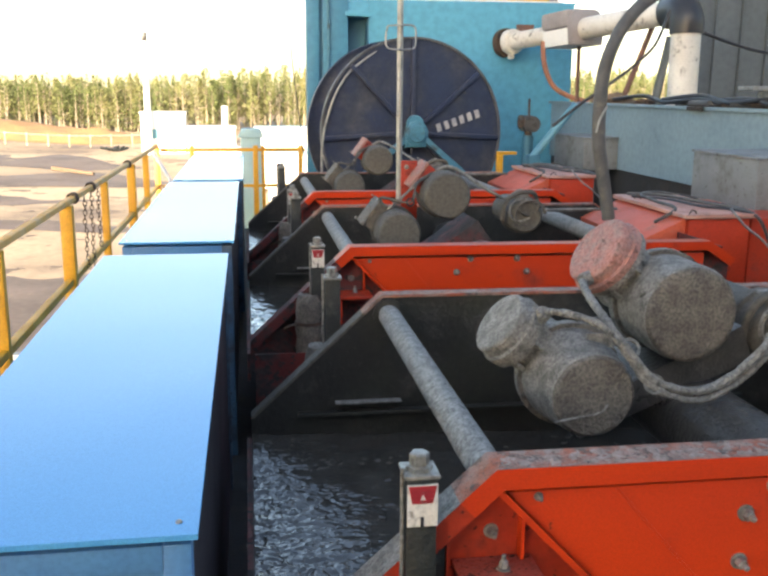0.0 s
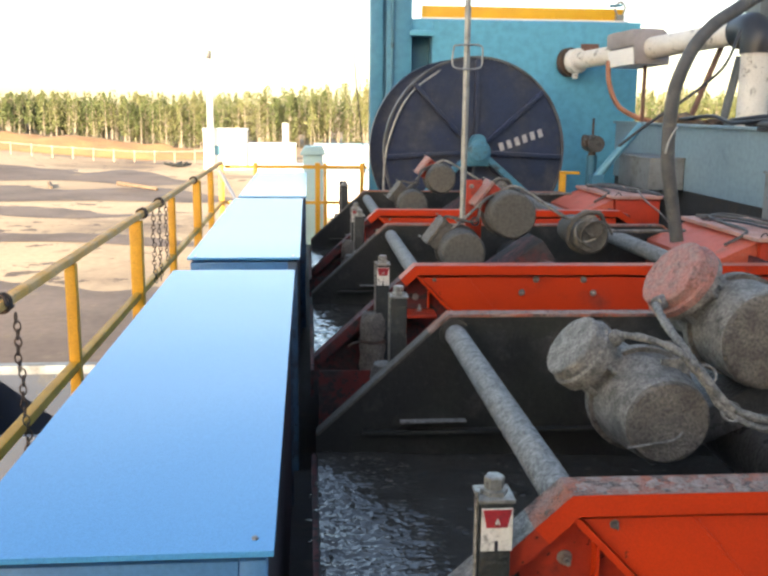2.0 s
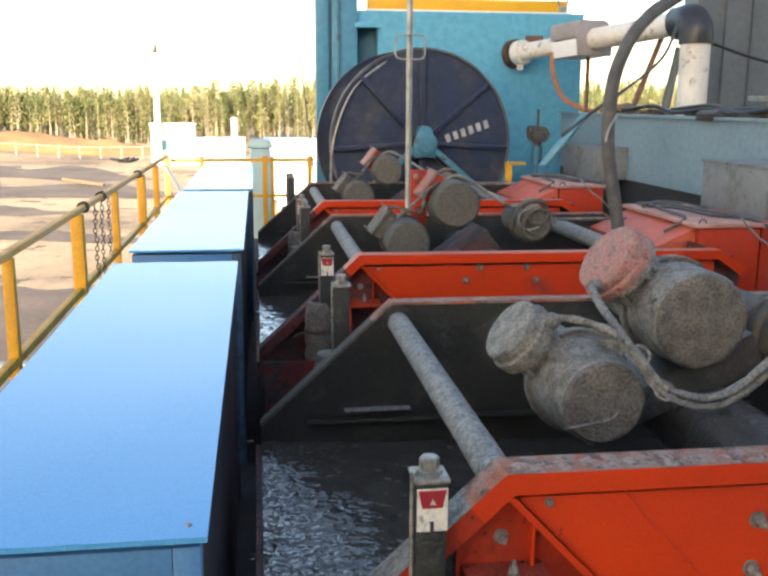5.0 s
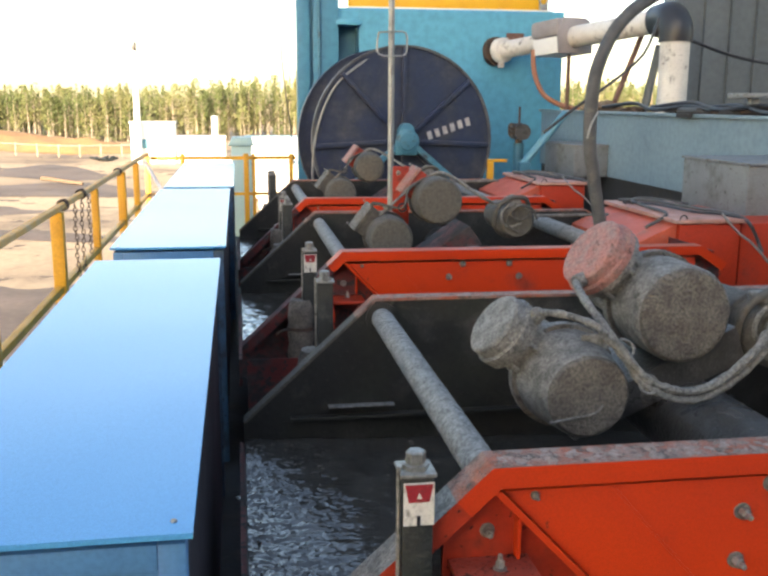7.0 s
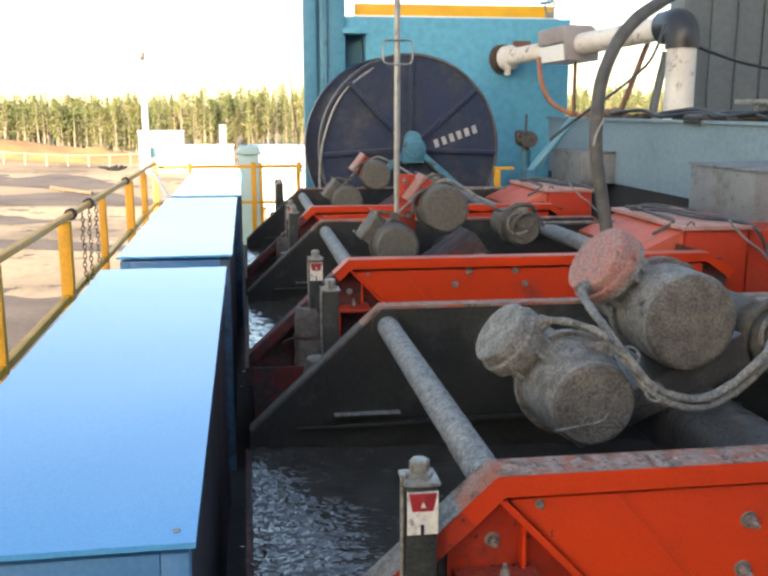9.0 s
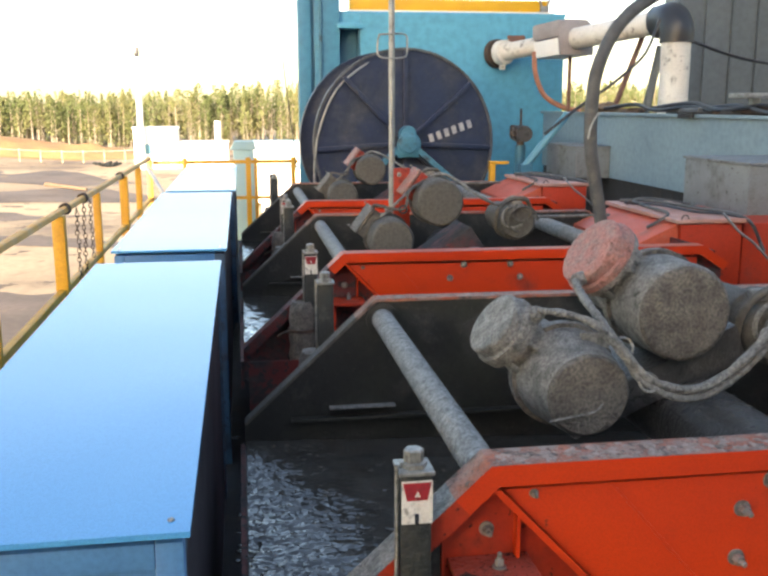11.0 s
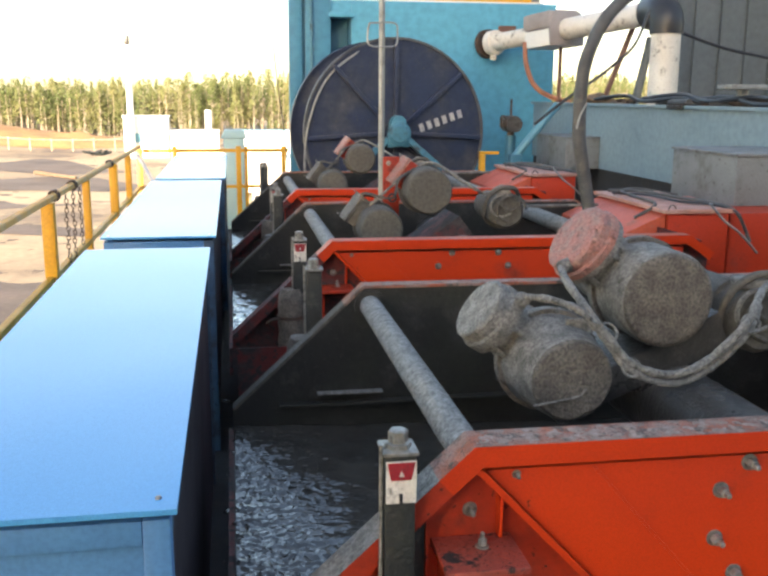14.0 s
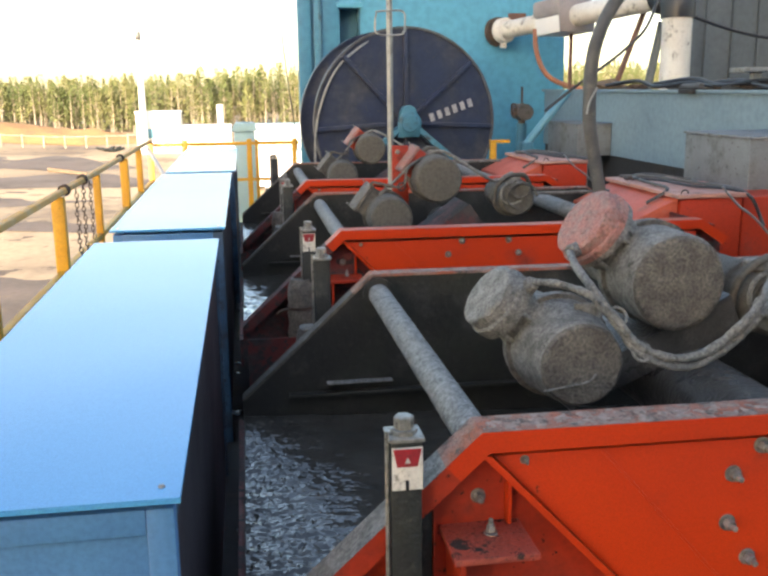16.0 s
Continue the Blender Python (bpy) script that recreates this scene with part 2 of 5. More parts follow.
    "brown": surf("brown", (0.17, 0.08, 0.055), (0.12, 0.06, 0.045), 0.6, scale=8, bump=0.15),
    "orange_hose": surf("orange_hose", (0.40, 0.17, 0.10), (0.3, 0.13, 0.08), 0.6, scale=8, bump=0.1),
}

# ---- mesh helpers ----


def part(name, bm, material, parent=None, label="", smooth=True):
    me = bpy.data.meshes.new(name)
    bmesh.ops.recalc_face_normals(bm, faces=bm.faces)
    bm.to_mesh(me)
    bm.free()
    for mt in material if isinstance(material, (list, tuple)) else (material,):
        me.materials.append(M[mt])
    if smooth:
        me.polygons.foreach_set("use_smooth", [True] * len(me.polygons))
        me.set_sharp_from_angle(angle=radians(35))
    ob = new(name, me)
    if parent:
        ob.parent = parent
    if label:
        ob["label"] = label
    return ob


def thing(name, at, label, category, group="", kind=""):
    ob = new(name)
    ob.empty_display_size = 0.1
    ob.location = at
    return tagged(ob, label, category, group, kind)


def box(x0, x1, y0, y1, z0, z1, bev=0.0, bm=None, seg=2):
    own = bmesh.new()
    bmesh.ops.create_cube(own, size=1)
    for v in own.verts:
        v.co = Vector(((x0 + x1) / 2 + v.co.x * (x1 - x0), (y0 + y1) / 2 + v.co.y * (y1 - y0), (z0 + z1) / 2 + v.co.z * (z1 - z0)))
    if bev:
        bmesh.ops.bevel(own, geom=own.edges[:], offset=bev, segments=seg, affect="EDGES", profile=0.6)
    return merge(bm, own)


def merge(bm, own):
    if bm is None:
        return own
    me = bpy.data.meshes.new("tmp")
    own.to_mesh(me)
    own.free()
    bm.from_mesh(me)
    bpy.data.meshes.remove(me)
    return bm


def prism(pts, y0, y1, bev=0.0, bm=None):
    """A polygon in x, z carried along y."""
    own = bmesh.new()
    a = [own.verts.new((x, y0, z)) for x, z in pts]
    b = [own.verts.new((x, y1, z)) for x, z in pts]
    own.faces.new(a)
    own.faces.new(b[::-1])
    for i in range(len(pts)):
        j = (i + 1) % len(pts)
        own.faces.new((a[j], a[i], b[i], b[j]))
    bmesh.ops.recalc_face_normals(own, faces=own.faces)
    if bev:
        bmesh.ops.bevel(own, geom=own.edges[:], offset=bev, segments=2, affect="EDGES", profile=0.6)
    return merge(bm, own)


def lathe(p, axis, rings, n=28, bm=None):
    """Turned solid: rings of (distance along the axis, radius) from p."""
    own = bmesh.new()
    q = Vector(axis).normalized().to_track_quat("Z", "Y").to_matrix()
    p = Vector(p)
    loops = []
    for d, r in rings:
        loops.append([own.verts.new(p + q @ Vector((r * math.cos(2 * math.pi * k / n), r * math.sin(2 * math.pi * k / n), d))) for k in range(n)])
    for a, b in zip(loops, loops[1:]):
        for k in range(n):
            own.faces.new((a[k], a[(k + 1) % n], b[(k + 1) % n], b[k]))
    own.faces.new(loops[0][::-1])
    own.faces.new(loops[-1])
    return merge(bm, own)


def rod(p, q, r, n=16, bm=None, r2=None, bev=0.0):
    p, q = Vector(p), Vector(q)
    l = (q - p).length
    r2 = r if r2 is None else r2
    rings = [(0, r), (l, r2)] if not bev else [(0, r - bev), (bev, r), (l - bev, r2), (l, r2 - bev)]
    return lathe(p, q - p, rings, n, bm)


def tube(pts, r, n=10, steps=6, bm=None, wob=0.0, seed=0):
    """A round cable or hose along a smooth curve through pts."""
    rng = random.Random(seed)
    P = [Vector(p) for p in pts]
    P = [P[0] * 2 - P[1], *P, P[-1] * 2 - P[-2]]
    path = []
    for i in range(1, len(P) - 2):
        a, b, c, d = P[i - 1 : i + 3]
        for k in range(steps):
            t = k / steps
            path.append(0.5 * (2 * b + (c - a) * t + (2 * a - 5 * b + 4 * c - d) * t * t + (3 * b - a - 3 * c + d) * t**3))
    path.append(P[-2])
    own = bmesh.new()
    loops, side = [], None
    for i, c in enumerate(path):
        tan = (path[min(i + 1, len(path) - 1)] - path[max(i - 1, 0)]).normalized()
        if side is None:
            side = tan.orthogonal().normalized()
        side = (side - tan * side.dot(tan)).normalized()
        up = tan.cross(side)
        rr = r * (1 + wob * rng.uniform(-1, 1))
        loops.append([own.verts.new(c + rr * (side * math.cos(2 * math.pi * k / n) + up * math.sin(2 * math.pi * k / n))) for k in range(n)])
    for a, b in zip(loops, loops[1:]):
        for k in range(n):
            own.faces.new((a[k], a[(k + 1) % n], b[(k + 1) % n], b[k]))
    own.faces.new(loops[0][::-1])
    own.faces.new(loops[-1])
    return merge(bm, own)


def roughen(bm, amount, size, seed=0.0):
    """Caked, uneven surface."""
    bm.normal_update()
    for v in bm.verts:
        v.co += v.normal * amount * (noise.noise(v.co / size + Vector((seed, seed * 2, 0))) + 0.5 * noise.noise(v.co / size * 2.7))
    return bm


def hexbolt(p, axis, r, h, bm=None):
    bm = lathe(p, axis, [(0, r * 1.5), (h * 0.13, r * 1.5)], 16, bm)
    a = Vector(axis).normalized()
    bm = lathe(Vector(p) + a * h * 0.2, axis, [(0, r), (h * 0.6, r), (h * 0.7, r * 0.85)], 6, bm)
    return lathe(Vector(p) + a * h * 0.85, axis, [(0, r * 0.52), (h * 0.6, r * 0.52), (h * 0.66, r * 0.4)], 10, bm)


def ring(p, axis, loop, n=64):
    """Turned hoop: loop is a closed profile of (distance along the axis, radius)."""
    bm = bmesh.new()
    q = Vector(axis).normalized().to_track_quat("Z", "Y").to_matrix()
    p = Vector(p)
    rows = [[bm.verts.new(p + q @ Vector((r * math.cos(2 * math.pi * k / n), r * math.sin(2 * math.pi * k / n), d))) for k in range(n)] for d, r in loop]
    for a, b in zip(rows, rows[1:] + rows[:1]):
        for k in range(n):
            bm.faces.new((a[k], a[(k + 1) % n], b[(k + 1) % n], b[k]))
    return bm

# ---- setting ----
GROUND = -5.0


def ground_height(x, y):
    rise = 3.2 * max(0.0, min(1.0, (-x - 22) / 40)) * max(0.0, min(1.0, (y - 60) / 60))
    return GROUND + rise + 0.25 * noise.noise(Vector((x * 0.07, y * 0.07, 0))) * min(1.0, max(0.0, (y - 18) / 20))


def make_ground():
    xs = [-2500, -900, -400] + [-200 + 5 * i for i in range(81)] + [400, 900, 2500]
    ys = [-2500, -500, -120, -60, -30] + [-10 + 4 * i for i in range(55)] + [300, 600, 1200, 2500, 4000]
    bm = bmesh.new()
    grid = [[bm.verts.new((x, y, ground_height(x, y))) for x in xs] for y in ys]
    for a, b in zip(grid, grid[1:]):
        for i in range(len(xs) - 1):
            bm.faces.new((a[i], a[i + 1], b[i + 1], b[i]))
    tagged(part("ground", bm, "sand"), "sandy well-site ground, pale and trampled with dark patches", "ground", kind="structure")


def damp_ground():
    """Dark ground patches: shade by the rig and long shadow bands, put into colour."""
    for x0, x1, y0, y1, wave in ((-34, 0, 6, 33.5, 4.5), (-60, -3, 45, 48.5, 3.0), (-70, -8, 57, 61, 4.0), (-60, -4, 66, 77, 4.0), (-80, -9, 82, 98, 6.0)):
        bm = bmesh.new()
        rows = []
        for i in range(61):
            f = i / 60
            x = x0 + (x1 - x0) * f
            taper = min(1.0, 8 * f, 8 * (1 - f)) if y0 > 20 else 1.0
            far = y1 + wave * noise.noise(Vector((x * 0.13, y0, 0))) + 0.35 * wave * noise.noise(Vector((x * 0.6, y0 + 3, 0)))
            near = y0 + (0.8 * wave * noise.noise(Vector((x * 0.11, y0 + 7, 0))) if y0 > 20 else 0)
            far = near + max(0.2, far - near) * taper
            rows.append([bm.verts.new((x, near + (far - near) * j / 14, ground_height(x, near + (far - near) * j / 14) + 0.03)) for j in range(15)])
        for a, b in zip(rows, rows[1:]):
            for j in range(14):
                bm.faces.new((a[j], a[j + 1], b[j + 1], b[j]))
        tagged(part("damp_ground", bm, "damp"), "dark brown ground patch on the well site, shade put into its colour", "ground", kind="structure")


def make_deck():
    deck = thing("deck", (0, 0, 0), "dark steel walkway deck of the mud tank skid", "deck", kind="structure")
    part("deck_plate", box(-1.05, 6.0, -2.0, 11.6, -0.06, 0.0), "grating", deck)
    part("skid_side", box(-0.98, 5.9, -1.9, 11.5, -5.1, -0.06), "teal_dark", deck)


def make_shade_wall():
    # Unseen wall added behind the camera to block the low sun.
    tagged(part("wall_south", box(-11.9, 34, -20.4, -20.0, -5.1, 12.5), "rig_grey"), "plain grey wall added unseen behind the walkway to shade it", "wall", kind="structure")


# ---- blue cover boxes ----


def cover_box(x0, x1, y0, y1, top, first):
    w, l = x1 - x0, y1 - y0
    b = thing("cover_box", (x0, y0, 0), "light blue painted sheet-steel cover box with a flat lid" if first else "sun-bleached light blue steel cover box with a flat lid", "cover box", "blue boxes along the shakers")
    t = 0.045
    bm = bmesh.new()
    n, k = 10, 26
    g = [[bm.verts.new((-0.012 + (w + 0.024) * i / n, -0.014 + (l + 0.028) * j / k, top + 0.0015 * noise.noise(Vector((x0 + i * 0.25, y0 + j * 0.23, 3))))) for i in range(n + 1)] for j in range(k + 1)]
    for a, c in zip(g, g[1:]):
        for i in range(n):
            bm.faces.new((a[i], a[i + 1], c[i + 1], c[i]))
    ex = bmesh.ops.extrude_face_region(bm, geom=bm.faces[:])
    for v in ex["geom"]:
        if isinstance(v, bmesh.types.BMVert):
            v.co.z -= 0.010
    part("lid", bm, "box_blue", b, "smooth light blue lid with faint dents and specks")
    zt = top - 0.024
    for px, py in ((0, 0), (w - t, 0), (0, l - t), (w - t, l - t)):
        dark_post = px > 0 and not (first and py == 0)
        part("corner_post", box(px, px + t, py, py + t, 0, zt, 0.004), "box_edge" if dark_post else "box_frame", b, "dark grey-blue corner post" if dark_post else "")
    for py in (0.1, l / 2, l - 0.1):
        part("lid_stop", box(0.1, w - 0.1, py, py + 0.03, zt, top - 0.0145), "box_edge", b)
    for py in (0.0, l - t):
        part("rail_bar", box(t, w - t, py, py + t, zt - t, zt, 0.004), "box_frame", b)
        part("rail_bar", box(t, w - t, py, py + t, 0.0, t, 0.004), "box_frame", b)
    for px in (0.0, w - t):
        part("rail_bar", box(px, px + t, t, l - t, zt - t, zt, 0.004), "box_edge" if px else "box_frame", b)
    # Front panel in the darker frame blue: its shade is in the colour.
    part("front_panel", box(t, w - t, 0.012, 0.018, t, zt - t), "box_frame", b)
    part("back_panel", box(t, w - t, l - 0.018, l - 0.012, t, zt - t), "box_blue", b)
    part("side_panel", box(w - 0.016, w - 0.010, t, l - t, 0.0, zt - t), "box_side", b, "dark purplish side panel")
    part("side_panel", box(0.010, 0.016, t, l - t, 0.0, zt - t), "box_frame", b)
    for px in (0.02, w - 0.02):
        part("screw", lathe((px, 0.03, top), (0, 0, 1), [(0, 0.006), (0.003, 0.005)], 8), "steel", b)
    return b


# ---- hand rails ----
POSTS = ((1.6, 0.03), (2.55, 0.022), (3.80, 0.024), (5.33, 0.036), (6.78, 0.026), (8.38, 0.036), (9.6, 0.03), (10.85, 0.03))


def railing():
    r = thing("hand_rail", (-0.95, 0, 0), "yellow painted steel handrail with worn top bar", "railing", kind="structure")
    part("top_bar", box(-0.02, 0.02, 1.2, 10.9, 1.088, 1.122, 0.008), "rail_top", r, "worn yellow top bar")
    part("mid_bar", box(-0.02, 0.02, 1.2, 10.9, 0.615, 0.655, 0.006), "yellow", r)
    for y, w in POSTS:
        part("post", box(-w, w, y - w, y + w, 0, 1.087, 0.006), "yellow", r)
    f = thing("hand_rail", (0, 10.95, 0), "yellow steel handrail closing the end of the walkway", "railing", kind="structure")
    part("top_bar", box(-0.92, 0.80, -0.02, 0.02, 1.03, 1.07, 0.006), "yellow", f)
    part("mid_bar", box(-0.92, 0.80, -0.02, 0.02, 0.60, 0.635, 0.006), "yellow", f)
    for x, w in ((-0.55, 0.025), (0.2, 0.03), (0.29, 0.02), (0.74, 0.025)):
        part("post", box(x - w, x + w, -w, w, 0, 1.10, 0.005), "yellow", f)
    brace = rod((-0.90, 10.1, 1.06), (-0.55, 9.5, 0.55), 0.02)
    tagged(part("brace_bar", brace, "white_paint"), "pale diagonal brace bar on the handrail", "bar")


def chain(y, z0, z1, sway=0.0):
    c = thing("chain", (-0.95, y, z0), "rusty steel link chain hanging from the handrail", "chain", "chains on the handrail")
    length, k, z = z0 - z1, 0, 0.0
    while -z < length:
        bm = bmesh.new()
        R, q = 0.011, 10
        pts = []
        for i in range(14):
            a = 2 * math.pi * i / 14
            u, v = R * math.cos(a), R * 1.7 * math.sin(a)
            pts.append((u, 0, v) if k % 2 else (0, u, v))
        pts.append(pts[0])
        bm = tube(pts, 0.003, 6, 2)
        o = part("link", bm, "rust", c)
        o.location = (0.035 + 0.004 * math.sin(k), sway * k * 0.01 + 0.004 * math.cos(k * 1.7), z - 0.02)
        z -= 0.029
        k += 1


def rope_wrap(y):
    bm = bmesh.new()
    pts = [(-0.95 + 0.031 * math.cos(i * 1.1), y + 0.007 * i - 0.04 + 0.01 * math.sin(i * 2.1), 1.105 + 0.03 * math.sin(i * 1.1)) for i in range(12)]
    tagged(part("rope", tube(pts, 0.007, 8, 4), "rust"), "dark dirty rope wound round the handrail", "rope", "ropes on the handrail")


# ---- shale shakers ----
WIDE = 1.41
TOP_EDGE = [(0.485, 1.012), (0.553, 1.075), (2.27, 1.068), (2.40, 0.98)]
LOW_EDGE = [(0.10, 0.655), (0.485, 1.012)]


def flange(y_in, y_out, lip, pts):
    """Folded edge along the top and the sloping end of a side plate."""
    bm = bmesh.new()
    t = 0.010
    rows = []
    for i, (x, z) in enumerate(pts):
        a = Vector(pts[max(i - 1, 0)])
        c = Vector(pts[min(i + 1, len(pts) - 1)])
        d1 = (Vector((x, z)) - a).normalized() if i else (c - Vector((x, z))).normalized()
        d2 = (c - Vector((x, z))).normalized() if i < len(pts) - 1 else d1
        nrm = Vector((-(d1 + d2).y, (d1 + d2).x)).normalized()
        k = 1 / max(0.3, nrm.dot(Vector((-d1.y, d1.x))))
        up = lambda h: (x + nrm.x * h * k, z + nrm.y * h * k)
        prof = [(y_in, 0), (y_out, 0), (y_out, -lip), (y_out + (t if y_in > y_out else -t), -lip), (y_out + (t if y_in > y_out else -t), -t), (y_in, -t)]
        rows.append([bm.verts.new((up(h)[0], y, up(h)[1])) for y, h in prof])
    for a, b in zip(rows, rows[1:]):
        for k in range(6):
            bm.faces.new((a[k], a[(k + 1) % 6], b[(k + 1) % 6], b[k]))
    bm.faces.new(rows[0])
    bm.faces.new(rows[-1][::-1])
    return bm


def crust_strip(y0, y1, seed):
    """Dried mud that lies in lumps along a top edge."""
    bm = bmesh.new()
    rows = []
    for i in range(331):
        x = 0.56 + 1.7 * i / 330
        z = 1.075 - 0.00408 * (x - 0.553)
        row = []
        for j in range(15):
            y = y0 + (y1 - y0) * j / 14
            edge = math.sin(math.pi * j / 14)
            h = 0.0045 * noise.noise(Vector((x * 38, y * 45, seed))) + 0.004 * noise.noise(Vector((x * 95, y * 110, seed + 5))) + 0.0008
            row.append(bm.verts.new((x, y, z + min(0.007, h) * (0.25 + 0.75 * edge) - 0.0008)))
        rows.append(row)
    for a, b in zip(rows, rows[1:]):
        for j in range(14):
            bm.faces.new((a[j], a[j + 1], b[j + 1], b[j]))
    return bm


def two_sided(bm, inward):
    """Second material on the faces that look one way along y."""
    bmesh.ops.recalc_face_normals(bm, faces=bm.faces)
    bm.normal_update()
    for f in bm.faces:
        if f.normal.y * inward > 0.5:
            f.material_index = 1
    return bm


def motor(parent, x, y, z, r, length, caked, lid_mat, face_mat, lid_r, taper=1.0):
    m = part("vibrator_motor", lathe((x, y + 0.26, z), (0, 1, 0), [(0, r * 0.7), (0.01, r * 0.78), (length - 0.44, r * 0.78), (length - 0.42, r * 0.7)], 32), "mud_dark", parent, "mud-caked vibrator motor with round end covers")
    for back in (0, 1):
        y0 = y if not back else y + length
        d = 1 if not back else -1
        R, tp = (r, taper) if not back else (r * 0.72, 1.0)
        rings = [(0.0, 0.001)] + [(0.002 * k / 6, R * tp * 0.93 * k / 7) for k in range(1, 7)] + [(0.004, R * tp * 0.90), (0.012, R * tp * 0.965), (0.03, R * tp)]
        rings += [(0.05 + 0.025 * k, R * (tp + (1.0 - tp) * (k + 1) / 6)) for k in range(6)] + [(0.188, R * 1.0), (0.190, R * 1.09), (0.196, R * 1.10), (0.216, R * 1.10), (0.222, R * 1.09), (0.224, R * 0.8), (0.26, R * 0.7)]
        bm = lathe((x, y0, z), (0, d, 0), rings, 64)
        if caked and not back:
            roughen(bm, 0.0016, 0.02, x)
        # Near face of caked covers: its shade is put into a darker brown.
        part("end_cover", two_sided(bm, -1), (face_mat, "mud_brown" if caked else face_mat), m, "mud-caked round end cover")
    for k in range(6):
        a = math.pi / 3 * k + 0.4
        part("cover_bolt", hexbolt((x + r * 1.03 * math.cos(a), y + 0.2, z + r * 1.03 * math.sin(a)), (0, -1, 0), 0.008, 0.014), "mud_dark", m)
    # terminal box on the upper left flank
    ax = Vector((-0.79, -0.10, 0.60)).normalized()
    c = Vector((x, y + 0.24, z)) + ax * r * 0.82
    u = Vector((0.60, 0.0, 0.79)).normalized()
    v = ax.cross(u)
    if caked:
        k = lid_r / 0.098
        bm = lathe(c, ax, [(0, 0.078 * k), (0.055, 0.08 * k), (0.06, 0.102 * k), (0.076, 0.102 * k)], 32)
        tb = part("terminal_box", roughen(bm, 0.001, 0.03, x), face_mat, m, "round terminal box with bolted lid")
        rings = [(0, 0.104 * k), (0.02, 0.104 * k), (0.024, 0.096 * k), (0.040, 0.095 * k), (0.052, 0.094 * k), (0.058, 0.088 * k)] + [(0.060, 0.085 * k * q / 6) for q in (5, 4, 3, 2, 1)] + [(0.060, 0.001)]
        lid = lathe(c + ax * 0.078, ax, rings, 44)
        roughen(lid, 0.0018, 0.02, x * 3)
        part("lid", lid, lid_mat, tb, "lid under a crust of mud")
        for s in (-0.7, 0.15):
            e = c + (u * s - v.normalized() * math.sqrt(1 - s * s) * (1 if v.y > 0 else -1)) * lid_r * 0.93
            part("lid_bolt", rod(e + ax * 0.02, e + ax * 0.085, 0.007, 8), "steel", tb)
    else:
        q = Matrix((u, v, ax)).transposed().to_4x4()
        bm = box(-0.078, 0.078, -0.07, 0.07, 0.0, 0.058, 0.008)
        bm.transform(Matrix.Translation(c) @ q)
        tb = part("terminal_box", bm, "plate_red" if lid_mat == "pink_mud" else "mud_dark", m, "square terminal box with bolted lid")
        bm = box(-0.082, 0.082, -0.074, 0.074, 0.060, 0.078, 0.006)
        bm.transform(Matrix.Translation(c) @ q)
        part("lid", roughen(bm, 0.003, 0.04, x), lid_mat, tb)
        for su in (-1, 1):
            for sv in (-1, 1):
                e = c + u * 0.075 * su + v * 0.065 * sv + ax * 0.085
                part("lid_bolt", rod(e, e + ax * 0.008, 0.006, 6), "steel", tb)
    if caked:
        g = Vector((x, y, z)) + (Vector((-0.255, 0.15, 0.07)) if lid_r > 0.1 else Vector((-0.085, 0.15, 0.186)))
        part("cable_gland", rod(g + (c + ax * 0.05 - g).normalized() * 0.06, g, 0.02, 12, bev=0.004), "mud_dry", tb)
        return g
    g = c + ax * 0.03 + Vector((0.05, -0.06, 0.03))
    part("cable_gland", rod(g + Vector((-0.02, 0.03, -0.01)), g, 0.014, 12, bev=0.004), "mud_dry", tb)
    return g


